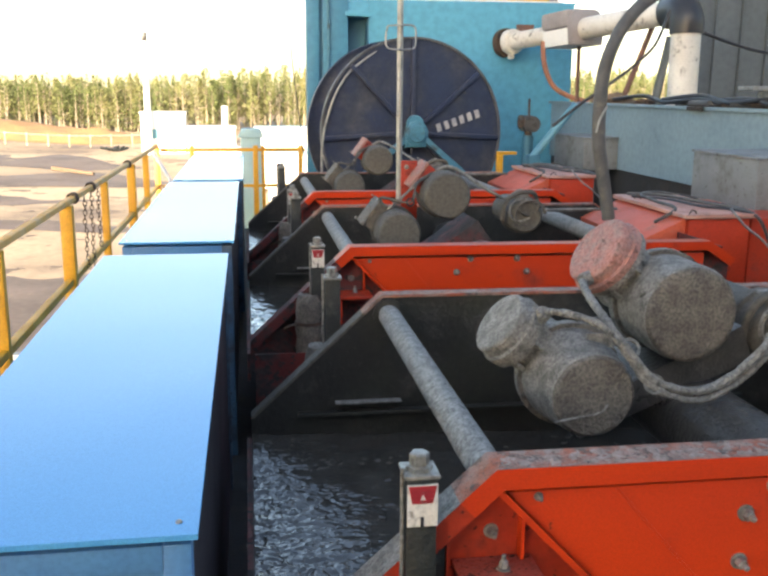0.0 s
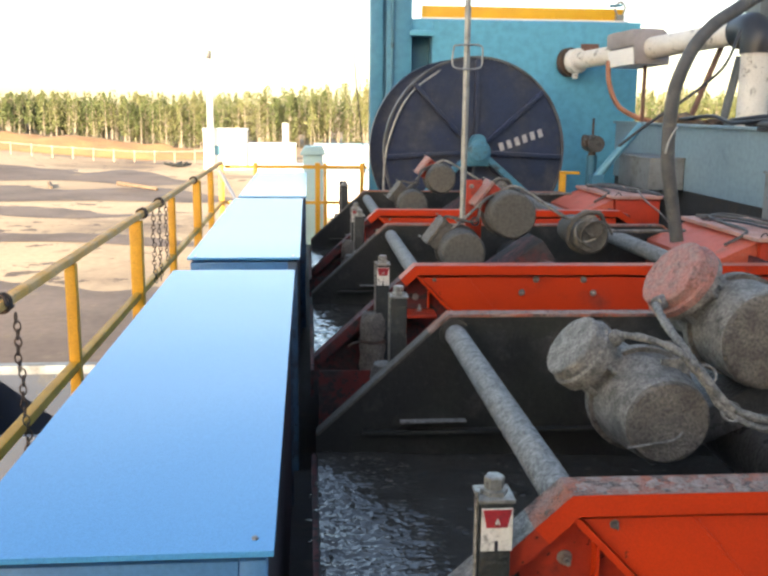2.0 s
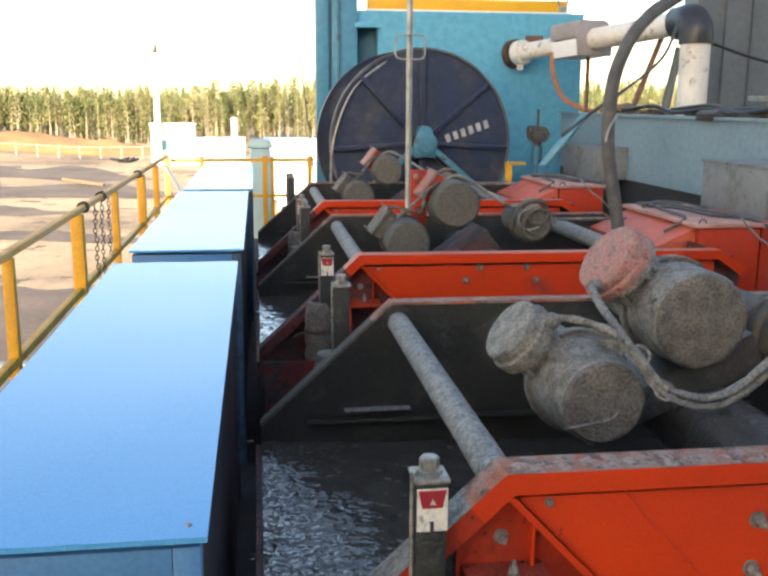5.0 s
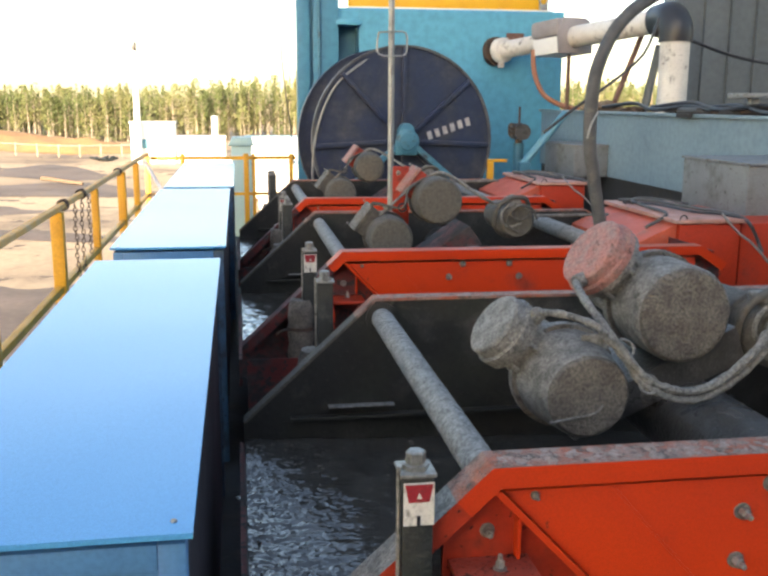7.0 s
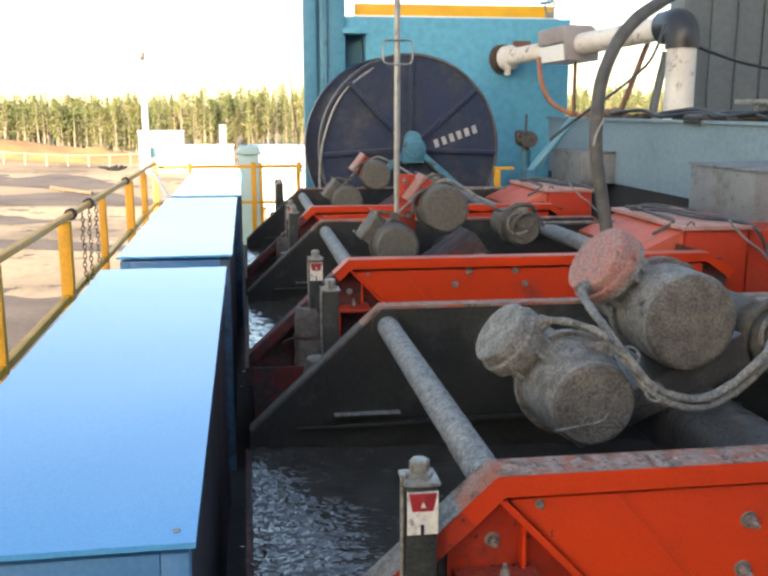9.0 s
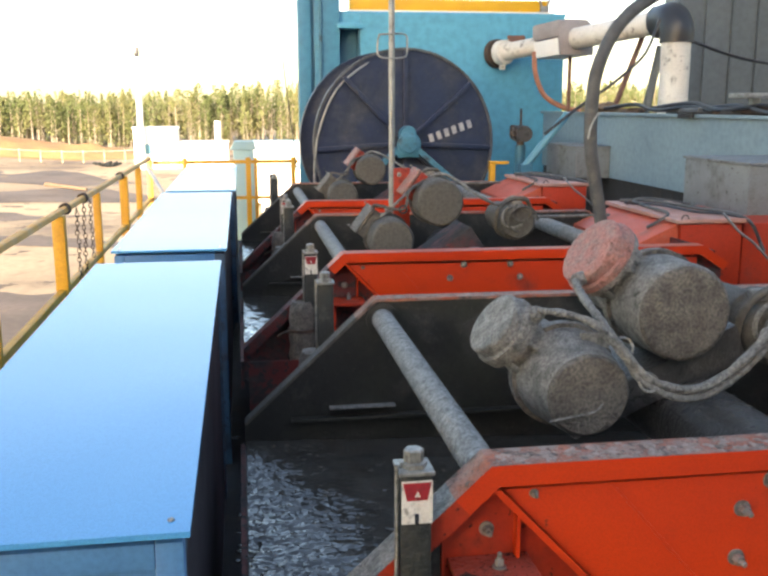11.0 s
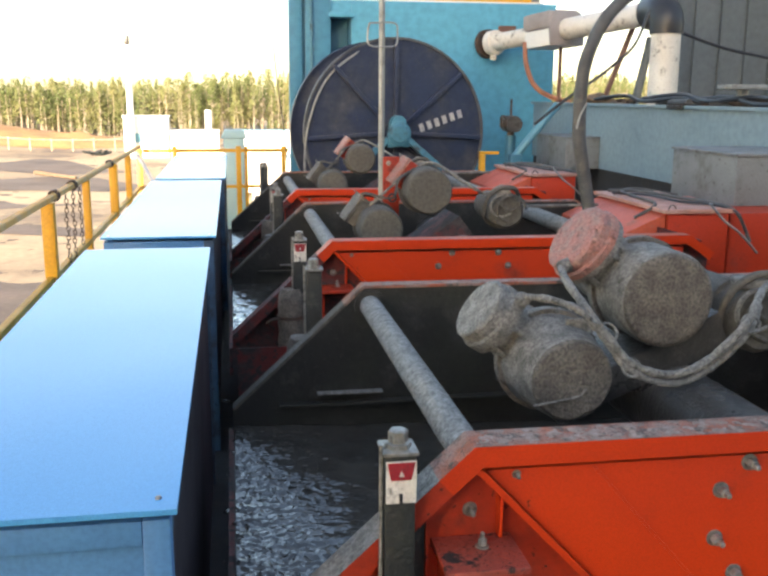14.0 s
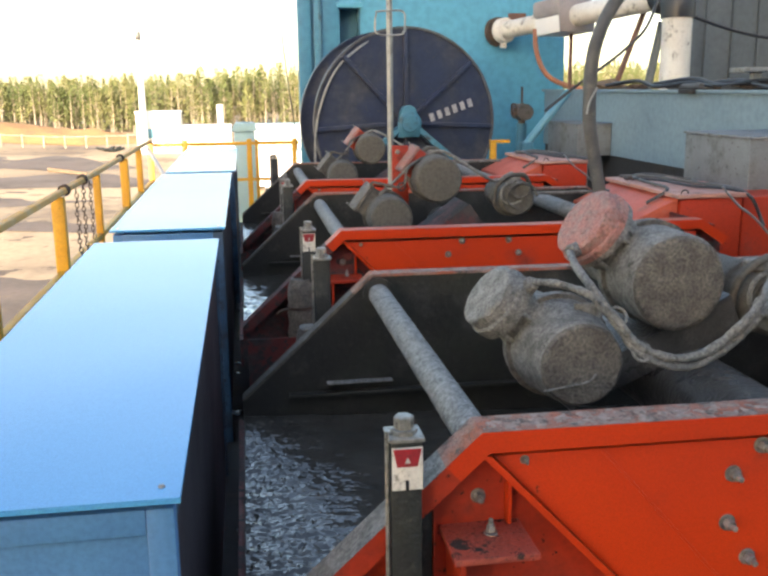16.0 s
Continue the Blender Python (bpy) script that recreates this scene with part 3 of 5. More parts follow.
def spring_post(parent, x, y, top, tag, sleeve=0.78):
    p = part("spring_post", box(x - 0.0285, x + 0.0285, y - 0.028, y + 0.028, 0.15, top - 0.03, 0.005), "post", parent, "dark square spring post with bolted cap")
    part("cap_plate", box(x - 0.033, x + 0.033, y - 0.034, y + 0.036, top - 0.029, top - 0.021, 0.003), "steel", p)
    part("cap_block", lathe((x, y, top - 0.021), (0, 0, 1), [(0, 0.025), (0.008, 0.025), (0.010, 0.0185), (0.03, 0.0185), (0.033, 0.015)], 6), "steel", p, "hexagonal bolt head")
    part("guide_rod", rod((x - 0.034, y - 0.018, 0.3), (x - 0.034, y - 0.018, top - 0.01), 0.004, 8), "steel", p)
    rings = [(0, 0.066), (0.2, 0.066), (0.22, 0.058)] + [(0.25 + (sleeve - 0.28) * k / 14, 0.062 if k % 2 else 0.056) for k in range(15)] + [(sleeve, 0.045)]
    sl = part("spring_sleeve", roughen(lathe((x - 0.04, y, 0.0), (0, 0, 1), rings, 24), 0.004, 0.04), "mud_brown", p, "muddy rubber spring sleeve")
    part("band", ring((x - 0.04, y, 0.735), (0, 0, 1), [(0, 0.056), (0.0, 0.064), (0.014, 0.064), (0.014, 0.056)], 24), "rust", sl)
    part("band_tail", tube([(x - 0.09, y - 0.03, 0.742), (x - 0.13, y - 0.04, 0.735), (x - 0.15, y - 0.03, 0.72)], 0.006, 6), "rust", sl)
    if tag:
        t = part("tag_plate", box(x - 0.027, x + 0.0285, y - 0.0325, y - 0.0292, top - 0.118, top - 0.038), "white_tag", p, "white warning tag with a red upper half")
        part("red_field", prism([(x - 0.025, top - 0.040), (x + 0.026, top - 0.040), (x + 0.019, top - 0.073), (x - 0.018, top - 0.073)], y - 0.0345, y - 0.0327), "red_tag", t)
        part("mark", prism([(x - 0.004, top - 0.066), (x + 0.006, top - 0.066), (x + 0.001, top - 0.055)], y - 0.0358, y - 0.0346), "white_tag", t)
        part("slot", box(x - 0.003, x + 0.003, y - 0.0345, y - 0.0327, top - 0.120, top - 0.099), "black", t)
    return p


def shaker(y0, index):
    muddy = index == 0
    label = ("orange linear vibrating shale shaker thickly caked in grey drilling mud", "orange shale shaker with grey mud-covered motors", "orange shale shaker with dusty motors beside the cable reel")[index]
    s = thing("shale_shaker", (0, y0, 0), label, "shale shaker", "row of shale shakers")
    plate = [(0.553, 1.066), (2.27, 1.06), (2.40, 0.97), (2.40, 0.15), (0.55, 0.15), (0.10, 0.50), (0.10, 0.648)]
    edge = "orange_mud"
    # Recessed plate faces take darker reds than the panel: recess shade in colour.
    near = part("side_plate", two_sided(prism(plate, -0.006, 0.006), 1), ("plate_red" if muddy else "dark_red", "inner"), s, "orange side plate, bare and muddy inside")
    part("edge_flange", two_sided(flange(0.012, -0.072, 0.042, TOP_EDGE), -1), (edge if muddy else "orange_pale", "orange"), near, "mud-smeared folded top edge")
    part("edge_flange", two_sided(flange(0.012, -0.072, 0.042, LOW_EDGE), -1), ("mud_dry" if muddy else "dark_red", "plate_red" if muddy else "dark_red"), near, "folded sloping edge grey with mud")
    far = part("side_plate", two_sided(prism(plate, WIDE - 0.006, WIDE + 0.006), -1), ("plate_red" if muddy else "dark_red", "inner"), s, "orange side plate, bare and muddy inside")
    part("edge_flange", flange(WIDE - 0.012, WIDE + 0.05, 0.035, TOP_EDGE), edge, far, "mud-smeared folded top edge")
    part("edge_flange", flange(WIDE - 0.012, WIDE + 0.05, 0.035, LOW_EDGE), "mud_dark", far, "muddy folded sloping edge")
    # proud stiffener panel with a diagonal end, gusset and bracket
    for side, pl in ((-1, near), (1, far)):
        yb = 0.0 if side < 0 else WIDE
        a, b = sorted((yb + side * 0.007, yb + side * 0.048))
        part("stiffener_panel", prism([(0.58, 1.018), (2.25, 1.012), (2.25, 0.30), (1.255, 0.30)], a, b, 0.004), "orange", pl)
        a2, b2 = sorted((yb + side * 0.007, yb + side * 0.066))
        part("diagonal_rib", prism([(0.556, 1.024), (0.573, 1.024), (1.255, 0.30), (1.238, 0.30)], a2, b2), "orange", pl)
        part("gusset", box(0.616, 0.623, *sorted((yb + side * 0.007, yb + side * 0.034)), 0.868, 0.952), "orange", pl)
        part("end_web", box(0.470, 0.477, *sorted((yb + side * 0.007, yb + side * 0.030)), 0.70, 0.985), "plate_red", pl)
        # Near-black strip drawn as the shade beneath the sloping flange.
        part("buffer_pad", box(0.415, 0.469, *sorted((yb + side * 0.007, yb + side * 0.026)), 0.30, 0.915, 0.003), "post", pl, "near-black strip drawn as the shade under the sloping edge")
        a3, b3 = sorted((yb + side * 0.007, yb + side * 0.15))
        br = part("bracket", box(0.485, 0.645, a3, b3, 0.852, 0.866, 0.003), "bracket_red" if muddy else "plate_red", pl, "red mounting bracket specked with mud and rust")
        part("web", box(0.50, 0.51, *sorted((yb + side * 0.007, yb + side * 0.13)), 0.74, 0.851), "plate_red", br)
        part("bolt", hexbolt((0.575, yb + side * 0.06, 0.866), (0, 0, 1), 0.009, 0.02), "steel", br)
        part("bolt", hexbolt((0.563, yb + side * 0.006, 0.92), (0, side, 0), 0.010, 0.02), "steel", pl)
        holes = ((1.07, 0.944), (1.065, 0.84), (1.114, 0.76), (1.127, 1.0), (1.72, 0.944), (1.72, 0.84)) if muddy else ((1.044, 0.946), (1.376, 0.942), (1.108, 1.006), (1.328, 1.004), (1.065, 0.815), (1.72, 0.944))
        for bx, bz in holes:
            part("bolt", hexbolt((bx, yb + side * 0.048, bz), (0, side, 0), 0.0115 if muddy else 0.0105, 0.024 if muddy else 0.022), "steel", pl)
        part("bolt", hexbolt((0.642, yb + side * 0.048, 1.006), (0, side, 0), 0.006, 0.014), "steel", pl)
        part("crease", prism([(0.795, 1.012), (0.803, 1.012), (1.41, 0.32), (1.402, 0.32)], *sorted((yb + side * 0.046, yb + side * 0.051)), 0.001), "orange", pl, "pressed diagonal crease")
    rings = [(0.006 + (WIDE - 0.012) * k / 130, 0.0365) for k in range(131)]
    part("cross_tube", roughen(lathe((0.577, 0, 1.005), (0, 1, 0), rings, 32), 0.0016 if muddy else 0.0008, 0.011, 3.0), "tube", s, "round cross tube crusted with grey mud")
    if muddy:
        for base, y0_, y1_, sd in ((near, -0.071, 0.011, 1), (far, WIDE - 0.011, WIDE + 0.049, 2)):
            part("mud_crust", crust_strip(y0_, y1_, sd), "crust", base, "tan crust of dried mud")
    for yy in (0.01, WIDE - 0.02):
        part("tube_collar", rod((0.577, yy, 1.005), (0.577, yy + 0.012, 1.005), 0.056, 20), "inner", s)
    part("cross_tube", rod((1.95, 0.006, 1.0), (1.95, WIDE - 0.006, 1.0), 0.045, 24), "tube", s)
    beam = part("motor_beam", rod((1.34, 0.006, 0.86), (1.34, WIDE - 0.006, 0.86), 0.115, 32), "beam_wet", s, "thick motor beam wet with mud")
    part("motor_seat", prism([(0.93, 0.88), (1.0, 0.82), (1.49, 1.03), (1.45, 1.13)] if muddy else [(0.98, 0.84), (1.04, 0.78), (1.48, 0.86), (1.32, 1.08)], 0.66, 1.0, 0.006), "beam_wet" if muddy else "dark_red", beam, "inclined motor seat under mud")
    # Short pale strip draws the bright glint along the far plate's rail.
    part("clamp_rail", box(0.39, 0.62, WIDE - 0.04, WIDE - 0.007, 0.697, 0.703, 0.002), "tube", far)
    part("clamp_rail", box(0.26, 1.9, WIDE - 0.04, WIDE - 0.007, 0.655, 0.668, 0.003), "inner", far)
    part("clamp_rail", box(0.26, 1.9, 0.007, 0.04, 0.655, 0.668, 0.003), "inner", near)
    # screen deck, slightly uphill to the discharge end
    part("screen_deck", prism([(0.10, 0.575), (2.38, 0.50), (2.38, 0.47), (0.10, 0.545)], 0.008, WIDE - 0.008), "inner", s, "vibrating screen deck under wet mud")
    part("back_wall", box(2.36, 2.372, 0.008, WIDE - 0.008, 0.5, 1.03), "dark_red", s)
    part("discharge_lip", box(0.085, 0.10, 0.0, WIDE, 0.45, 0.578), "dark_red", s)
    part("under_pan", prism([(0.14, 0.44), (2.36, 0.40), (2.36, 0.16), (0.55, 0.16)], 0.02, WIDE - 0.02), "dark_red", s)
    part("apron", box(0.12, 0.55, -0.16, -0.15, 0.0, 0.62), "dark_red", s)
    ax_, ay_, az_ = ((1.265, 0.59, 1.18), (1.145, 0.60, 1.217), (1.12, 0.74, 1.222))[index]
    bx_, by_, bz_ = ((0.945, 0.44, 1.02), (0.872, 0.50, 1.035), (0.885, 0.64, 1.03))[index]
    ga = motor(s, ax_, ay_, az_, 0.133 if muddy else (0.124 if index == 1 else 0.114), 0.50, muddy, "pink_mud", "mud_dry" if muddy else "mud_dark", 0.108)
    gb = motor(s, bx_, by_, bz_, 0.130 if muddy else 0.114, 0.50, muddy, "mud_dry" if muddy else "mud_brown", "mud_dry" if muddy else "mud_dark", 0.092, 0.84 if muddy else 1.0)
    if index == 1:
        mp = part("motor_bracket", box(0.935, 1.025, 0.86, 0.872, 0.95, 1.385, 0.003), "plate_red", beam, "upright orange plate behind the motors")
        part("bolt", hexbolt((0.965, 0.86, 1.35), (0, -1, 0), 0.009, 0.02), "steel", mp)
    c = part("junction_drum", roughen(lathe((1.58, 0.64, 1.10), (0, 1, 0), [(0, 0.001), (0, 0.05), (0, 0.08), (0.02, 0.095), (0.06, 0.097), (0.12, 0.098), (0.125, 0.108), (0.15, 0.108), (0.16, 0.085), (0.4, 0.08)], 32), 0.005, 0.05), "mud_dark", s, "mud-covered round junction drum")
    part("clip", box(1.52, 1.60, 0.66, 0.74, 1.19, 1.215, 0.008), "mud_dry", c)
    part("cable_loop", tube([(1.46, 0.68, 1.08), (1.47, 0.66, 1.17), (1.54, 0.66, 1.225), (1.63, 0.68, 1.22), (1.68, 0.74, 1.14)], 0.012, 8, wob=0.1), "mud_dark", c)
    for q, (w, k) in enumerate(((0.085, 0.02), (0.07, -0.03), (0.055, 0.01))):
        pts = [(1.58 + k + w * math.cos(0.9 * i + q), 0.628 + 0.008 * math.sin(i * 1.7 + q), 1.115 + 0.02 * q + w * 0.85 * math.sin(0.9 * i + q)) for i in range(6)]
        part("cable_loop", tube(pts, 0.007, 8, 6, wob=0.15, seed=q), "mud_dry" if q == 1 else "mud_dark", c)
    if not muddy:
        part("cable", tube([gb, gb + Vector((-0.03, -0.02, 0.07)), (ax_ - 0.20, ay_ + 0.02, az_ - 0.03), (ax_ - 0.16, ay_ + 0.06, az_ + 0.06), ga], 0.008, 8, 8, wob=0.25, seed=8), "mud_dark", s, "cable clotted with dark mud")
        part("cable_tie", tube([(ax_ - 0.20 + 0.02 * math.cos(q), ay_ + 0.02, az_ - 0.03 + 0.02 * math.sin(q)) for q in [0.7 * k for k in range(10)]], 0.005, 6, 2), "black", s)
    if muddy:
        run_a = [ga, (0.985, 0.62, 1.235), (0.985, 0.50, 1.20), (1.02, 0.44, 1.14), (1.085, 0.42, 1.066), (1.191, 0.41, 1.036), (1.293, 0.42, 1.068), (1.401, 0.44, 1.155), (1.53, 0.58, 1.21), (1.75, 0.8, 1.15), (2.2, 0.9, 1.12)]
        run_b = [gb, (0.905, 0.52, 1.212), (0.965, 0.47, 1.192), (1.02, 0.445, 1.13), (1.08, 0.42, 1.052), (1.19, 0.41, 1.012), (1.298, 0.42, 1.045), (1.41, 0.45, 1.125), (1.52, 0.58, 1.16)]
    else:
        run_a = [ga, ga + Vector((0.10, -0.03, 0.03)), (1.38, 0.62, 1.235), (1.47, 0.66, 1.20), (1.56, 0.68, 1.235), (1.64, 0.7, 1.16), (1.75, 0.9, 1.10), (2.2, 0.9, 1.10)]
        run_b = [gb, gb + Vector((0.05, -0.01, 0.04)), ga + Vector((-0.06, -0.02, -0.03)), ga + Vector((0.0, 0.05, -0.02))]
    part("cable", tube(run_a, 0.0108 if muddy else 0.009, 10, 9, wob=0.16, seed=3), "mud_dry", s, "thick cable coated in mud")
    part("cable", tube(run_b, 0.0095 if muddy else 0.008, 10, 9, wob=0.16, seed=4), "mud_dry", s, "thick cable coated in mud")
    if muddy:
        for tx, ty, tz in ((0.0, 0, 0), (0.325, 0.02, 0.095), (-0.055, 0.03, 0.085)):
            part("cable_tie", tube([(1.085 + tx + 0.024 * math.cos(q), ty + 0.418 + 0.012 * math.sin(q), tz + 1.056 + 0.02 * math.sin(q)) for q in [0.7 * k for k in range(10)]], 0.004, 6, 2), "mud_dry", s)
    if muddy:
        part("wire_tie", tube([(0.84, 0.43, 0.965), (0.90, 0.428, 0.975), (0.955, 0.428, 0.985), (0.975, 0.428, 1.005)], 0.003, 6), "mud_dry", s)
        part("tag_card", box(0.955, 1.03, 0.54, 0.548, 1.115, 1.155), "mud_dry", s)
    spring_post(s, 0.404, -0.085, 1.113, True, 0.72 if muddy else 0.87)
    spring_post(s, 0.395, WIDE + 0.14, 1.135, False, 0.86)
    # feed box at the back end
    f = part("feed_box", box(2.41, 2.76, 0.44, 1.38, 0.35, 1.10, 0.006), "feed_red", s, "orange feed box with muddy lid")
    part("lid", roughen(box(2.38, 2.78, 0.42, 1.40, 1.103, 1.125, 0.004), 0.003, 0.1), "lid_dusty", f, "lid dulled by dried mud")
    part("hood", prism([(2.405, 1.10), (2.16, 0.99), (2.16, 0.80), (2.405, 0.80)], 0.46, 1.36, 0.004), "orange_pale", f, "pale orange sloping hood")
    if index < 2:
        part("side_box", box(2.80, 3.5, 0.50, 1.36, 0.35, 1.09, 0.006), "feed_red", f)
    for k in (0.5, 1.2):
        part("lifting_eye", tube([(2.43 + 0.02 * math.cos(a), k - 0.06, 1.125 + 0.022 * math.sin(a)) for a in [math.pi * i / 6 for i in range(7)]], 0.004, 6, 2), "rust", f)
    part("cable", tube([(2.30, 0.62, 1.06), (2.41, 0.60, 1.135), (2.46, 0.95, 1.135), (2.52, 1.30, 1.135), (2.66, 1.36, 1.14), (2.9, 1.3, 1.105)], 0.009, 8), "hose", f)
    part("cable", tube([(2.45, 1.34, 1.135), (2.60, 1.22, 1.14), (2.70, 0.9, 1.135), (2.765, 0.60, 1.135), (2.81, 0.45, 1.10), (2.86, 0.38, 0.95)], 0.010, 8), "hose", f)
    part("cable", tube([(2.42, 1.2, 1.135), (2.55, 1.0, 1.14), (2.61, 0.7, 1.136), (2.72, 0.5, 1.136), (2.79, 0.40, 1.10), (2.83, 0.38, 1.0)], 0.007, 8), "black", f)
    part("tie_rope", tube([(2.44, 0.08, 1.20), (2.52, 0.06, 1.11), (2.60, 0.05, 1.05), (2.70, 0.05, 0.95)], 0.006, 6), "galv", f)
    return s


# ---- mud on the screens ----
CLODS = []


def mud_bed(y0, index):
    t = thing("mud_bed", (0, y0, 0), "wet grey drilling mud and cuttings moving over the screen", "mud", "mud on the screens", "stuff")
    bm = bmesh.new()
    nx, ny = (330, 330) if index == 0 else (80, 70)
    g = []
    for j in range(ny + 1):
        row = []
        for i in range(nx + 1):
            x, y = 0.104 + 1.5 * (i / nx) ** 1.5, 0.012 + (WIDE - 0.024) * j / ny
            e = 0.10 + 0.90 * max(0.0, min(1.0, (0.62 - 0.20 * y + 0.14 * noise.noise(Vector((x * 4, y * 4, 8))) - x) / 0.26))
            h = 0.012 + 0.004 * e + e * (0.006 * noise.noise(Vector((x * 16, y * 26, 1))) + 0.0045 * noise.noise(Vector((x * 36, y * 78, 5))) + 0.0034 * noise.noise(Vector((x * 75, y * 135, 2)))) + 0.005 * noise.noise(Vector((x * 6, y * 6, 9)))
            row.append(bm.verts.new((x, y, 0.577 - 0.0329 * (x - 0.1) + max(0.001, h))))
        g.append(row)
    for a, b in zip(g, g[1:]):
        for i in range(nx):
            bm.faces.new((a[i], a[i + 1], b[i + 1], b[i]))
    part("mud_layer", bm, "mud_wet", t, "glossy wet mud layer")
    rng = random.Random(40 + index)
    shapes = []
    for k in range(5):
        b = bmesh.new()
        bmesh.ops.create_icosphere(b, subdivisions=2, radius=1)
        for v in b.verts:
            v.co *= 1 + 0.55 * noise.noise(v.co * 1.4 + Vector((k * 5.1, index, 2))) + 0.2 * noise.noise(v.co * 4)
            v.co.z *= 0.45
        me = bpy.data.meshes.new("mud_clod")
        b.to_mesh(me)
        b.free()
        me.materials.append(M["mud_wet"])
        me.polygons.foreach_set("use_smooth", [True] * len(me.polygons))
        shapes.append(me)
    for k in range((290, 40, 0)[index]):
        ob = new("mud_clod", shapes[k % 5])
        ob.parent = t
        r = rng.uniform(0.004, 0.012) if index == 0 else rng.uniform(0.012, 0.03)
        ob.scale = (r * rng.uniform(0.8, 1.5), r * rng.uniform(0.8, 1.6), r * rng.uniform(0.5, 0.9))
        CLODS.append((ob, 0.12 + 1.63 * rng.random(), rng.uniform(0.04, WIDE - 0.04), rng.uniform(0.07, 0.10), rng.uniform(0, 360), rng.uniform(-6, 6)))


def clod_pose(x, y, a):
    if x >= 0.10:
        return pose(x, y, 0.589 - 0.0329 * (x - 0.1), 0, 0, a)
    d = min(0.10 - x, 0.05)
    return pose(0.10 - d, y, 0.589 - (0.10 - x) * 9, 0, 0, a)


# ---- cable reel ----


def cable_reel():
    cx, cy, cz, R = 1.805, 9.2, 1.325, 0.955
    r = thing("cable_reel", (cx, cy, 0), "large navy steel cable reel on a blue stand", "cable reel")
    r.rotation_euler[2] = radians(6)
    for k, y in enumerate((0.0, 0.80)):
        d = part("flange", lathe((0, y, cz), (0, 1, 0), [(0, 0.001), (0, R * 0.5), (0, R - 0.02), (0, R), (0.02, R), (0.02, 0.3), (0.02, 0.001)], 72), "navy", r, "navy disc flange with radial ribs")
        part("rim", ring((0, y - 0.025, cz), (0, 1, 0), [(0, R - 0.012), (0, R + 0.012), (0.06, R + 0.012), (0.06, R - 0.012)], 72), "reel_rim" if not k else "navy", d, "scuffed dark metal rim" if not k else "")
        if not k:
            for a in (-3, 41, 90, 134, 183, 222, 270, 318):
                q = Matrix.Translation((0, y, cz)) @ Matrix.Rotation(-radians(a), 4, "Y")
                bm = box(0.12, R - 0.02, -0.045, -0.001, -0.022, 0.022, 0.008)
                bm.transform(q)
                part("rib", bm, "navy", d)
            # plain bars in place of the maker's lettering
            for i in range(6):
                q = Matrix.Translation((0.285 + i * 0.083, y - 0.012, cz + 0.055 + i * 0.028)) @ Matrix.Rotation(-radians(18), 4, "Y")
                bm = box(-0.024, 0.024, -0.004, 0.004, -0.042, 0.042)
                bm.transform(q)
                part("letter_bar", bm, "faded_white", d)
    part("drum", lathe((0, 0.02, cz), (0, 1, 0), [(0, 0.45), (0.78, 0.45)], 48), "navy", r)
    bm = None
    for k in range(13):
        bm = lathe((0, 0.05 + k * 0.058, cz), (0, 1, 0), [(-0.028, 0.72), (-0.01, 0.75), (0.01, 0.75), (0.028, 0.72)], 48, bm)
    part("wound_cable", bm, "black", r, "black cable wound on the drum")
    part("hub", lathe((0, -0.19, cz), (0, 1, 0), [(0, 0.05), (0.005, 0.085), (0.02, 0.095), (0.03, 0.125), (0.05, 0.125)], 32), "stand_blue", r, "blue bearing hub")
    dome = [(0.085 * math.cos(math.pi * k / 12), cz + 0.10 + 0.085 * math.sin(math.pi * k / 12)) for k in range(13)]
    part("bearing_block", prism([(-0.12, cz - 0.14), (0.12, cz - 0.14), *dome], -0.14, -0.05, 0.01), "stand_blue", r, "light blue bearing block with a rounded top")
    for y in (-0.13, 0.88):
        for sx in (-1, 1):
            part("stand_leg", prism([(sx * 0.02, cz - 0.02), (sx * 0.08, cz - 0.0), (sx * 0.86, 0.68), (sx * 0.86, 0.02), (sx * 0.79, 0.02), (sx * 0.79, 0.64)], y, y + 0.07, 0.005), "stand_blue", r)
    part("stand_base", box(-0.95, 0.95, -0.16, 0.98, 0.0, 0.06, 0.01), "stand_blue", r)
    part("axle", rod((0, -0.1, cz), (0, 0.97, cz), 0.05, 16), "steel", r)
    # cable running off the rim
    part("loose_cable", tube([(-0.30, 0.02, cz + 0.88), (-0.72, -0.02, cz + 0.55), (-0.93, -0.03, cz + 0.05), (-0.96, -0.03, cz - 0.5), (-0.88, -0.05, 0.6), (-0.8, -0.05, 0.02)], 0.013, 8), "galv", r, "grey cable hanging down past the rim")


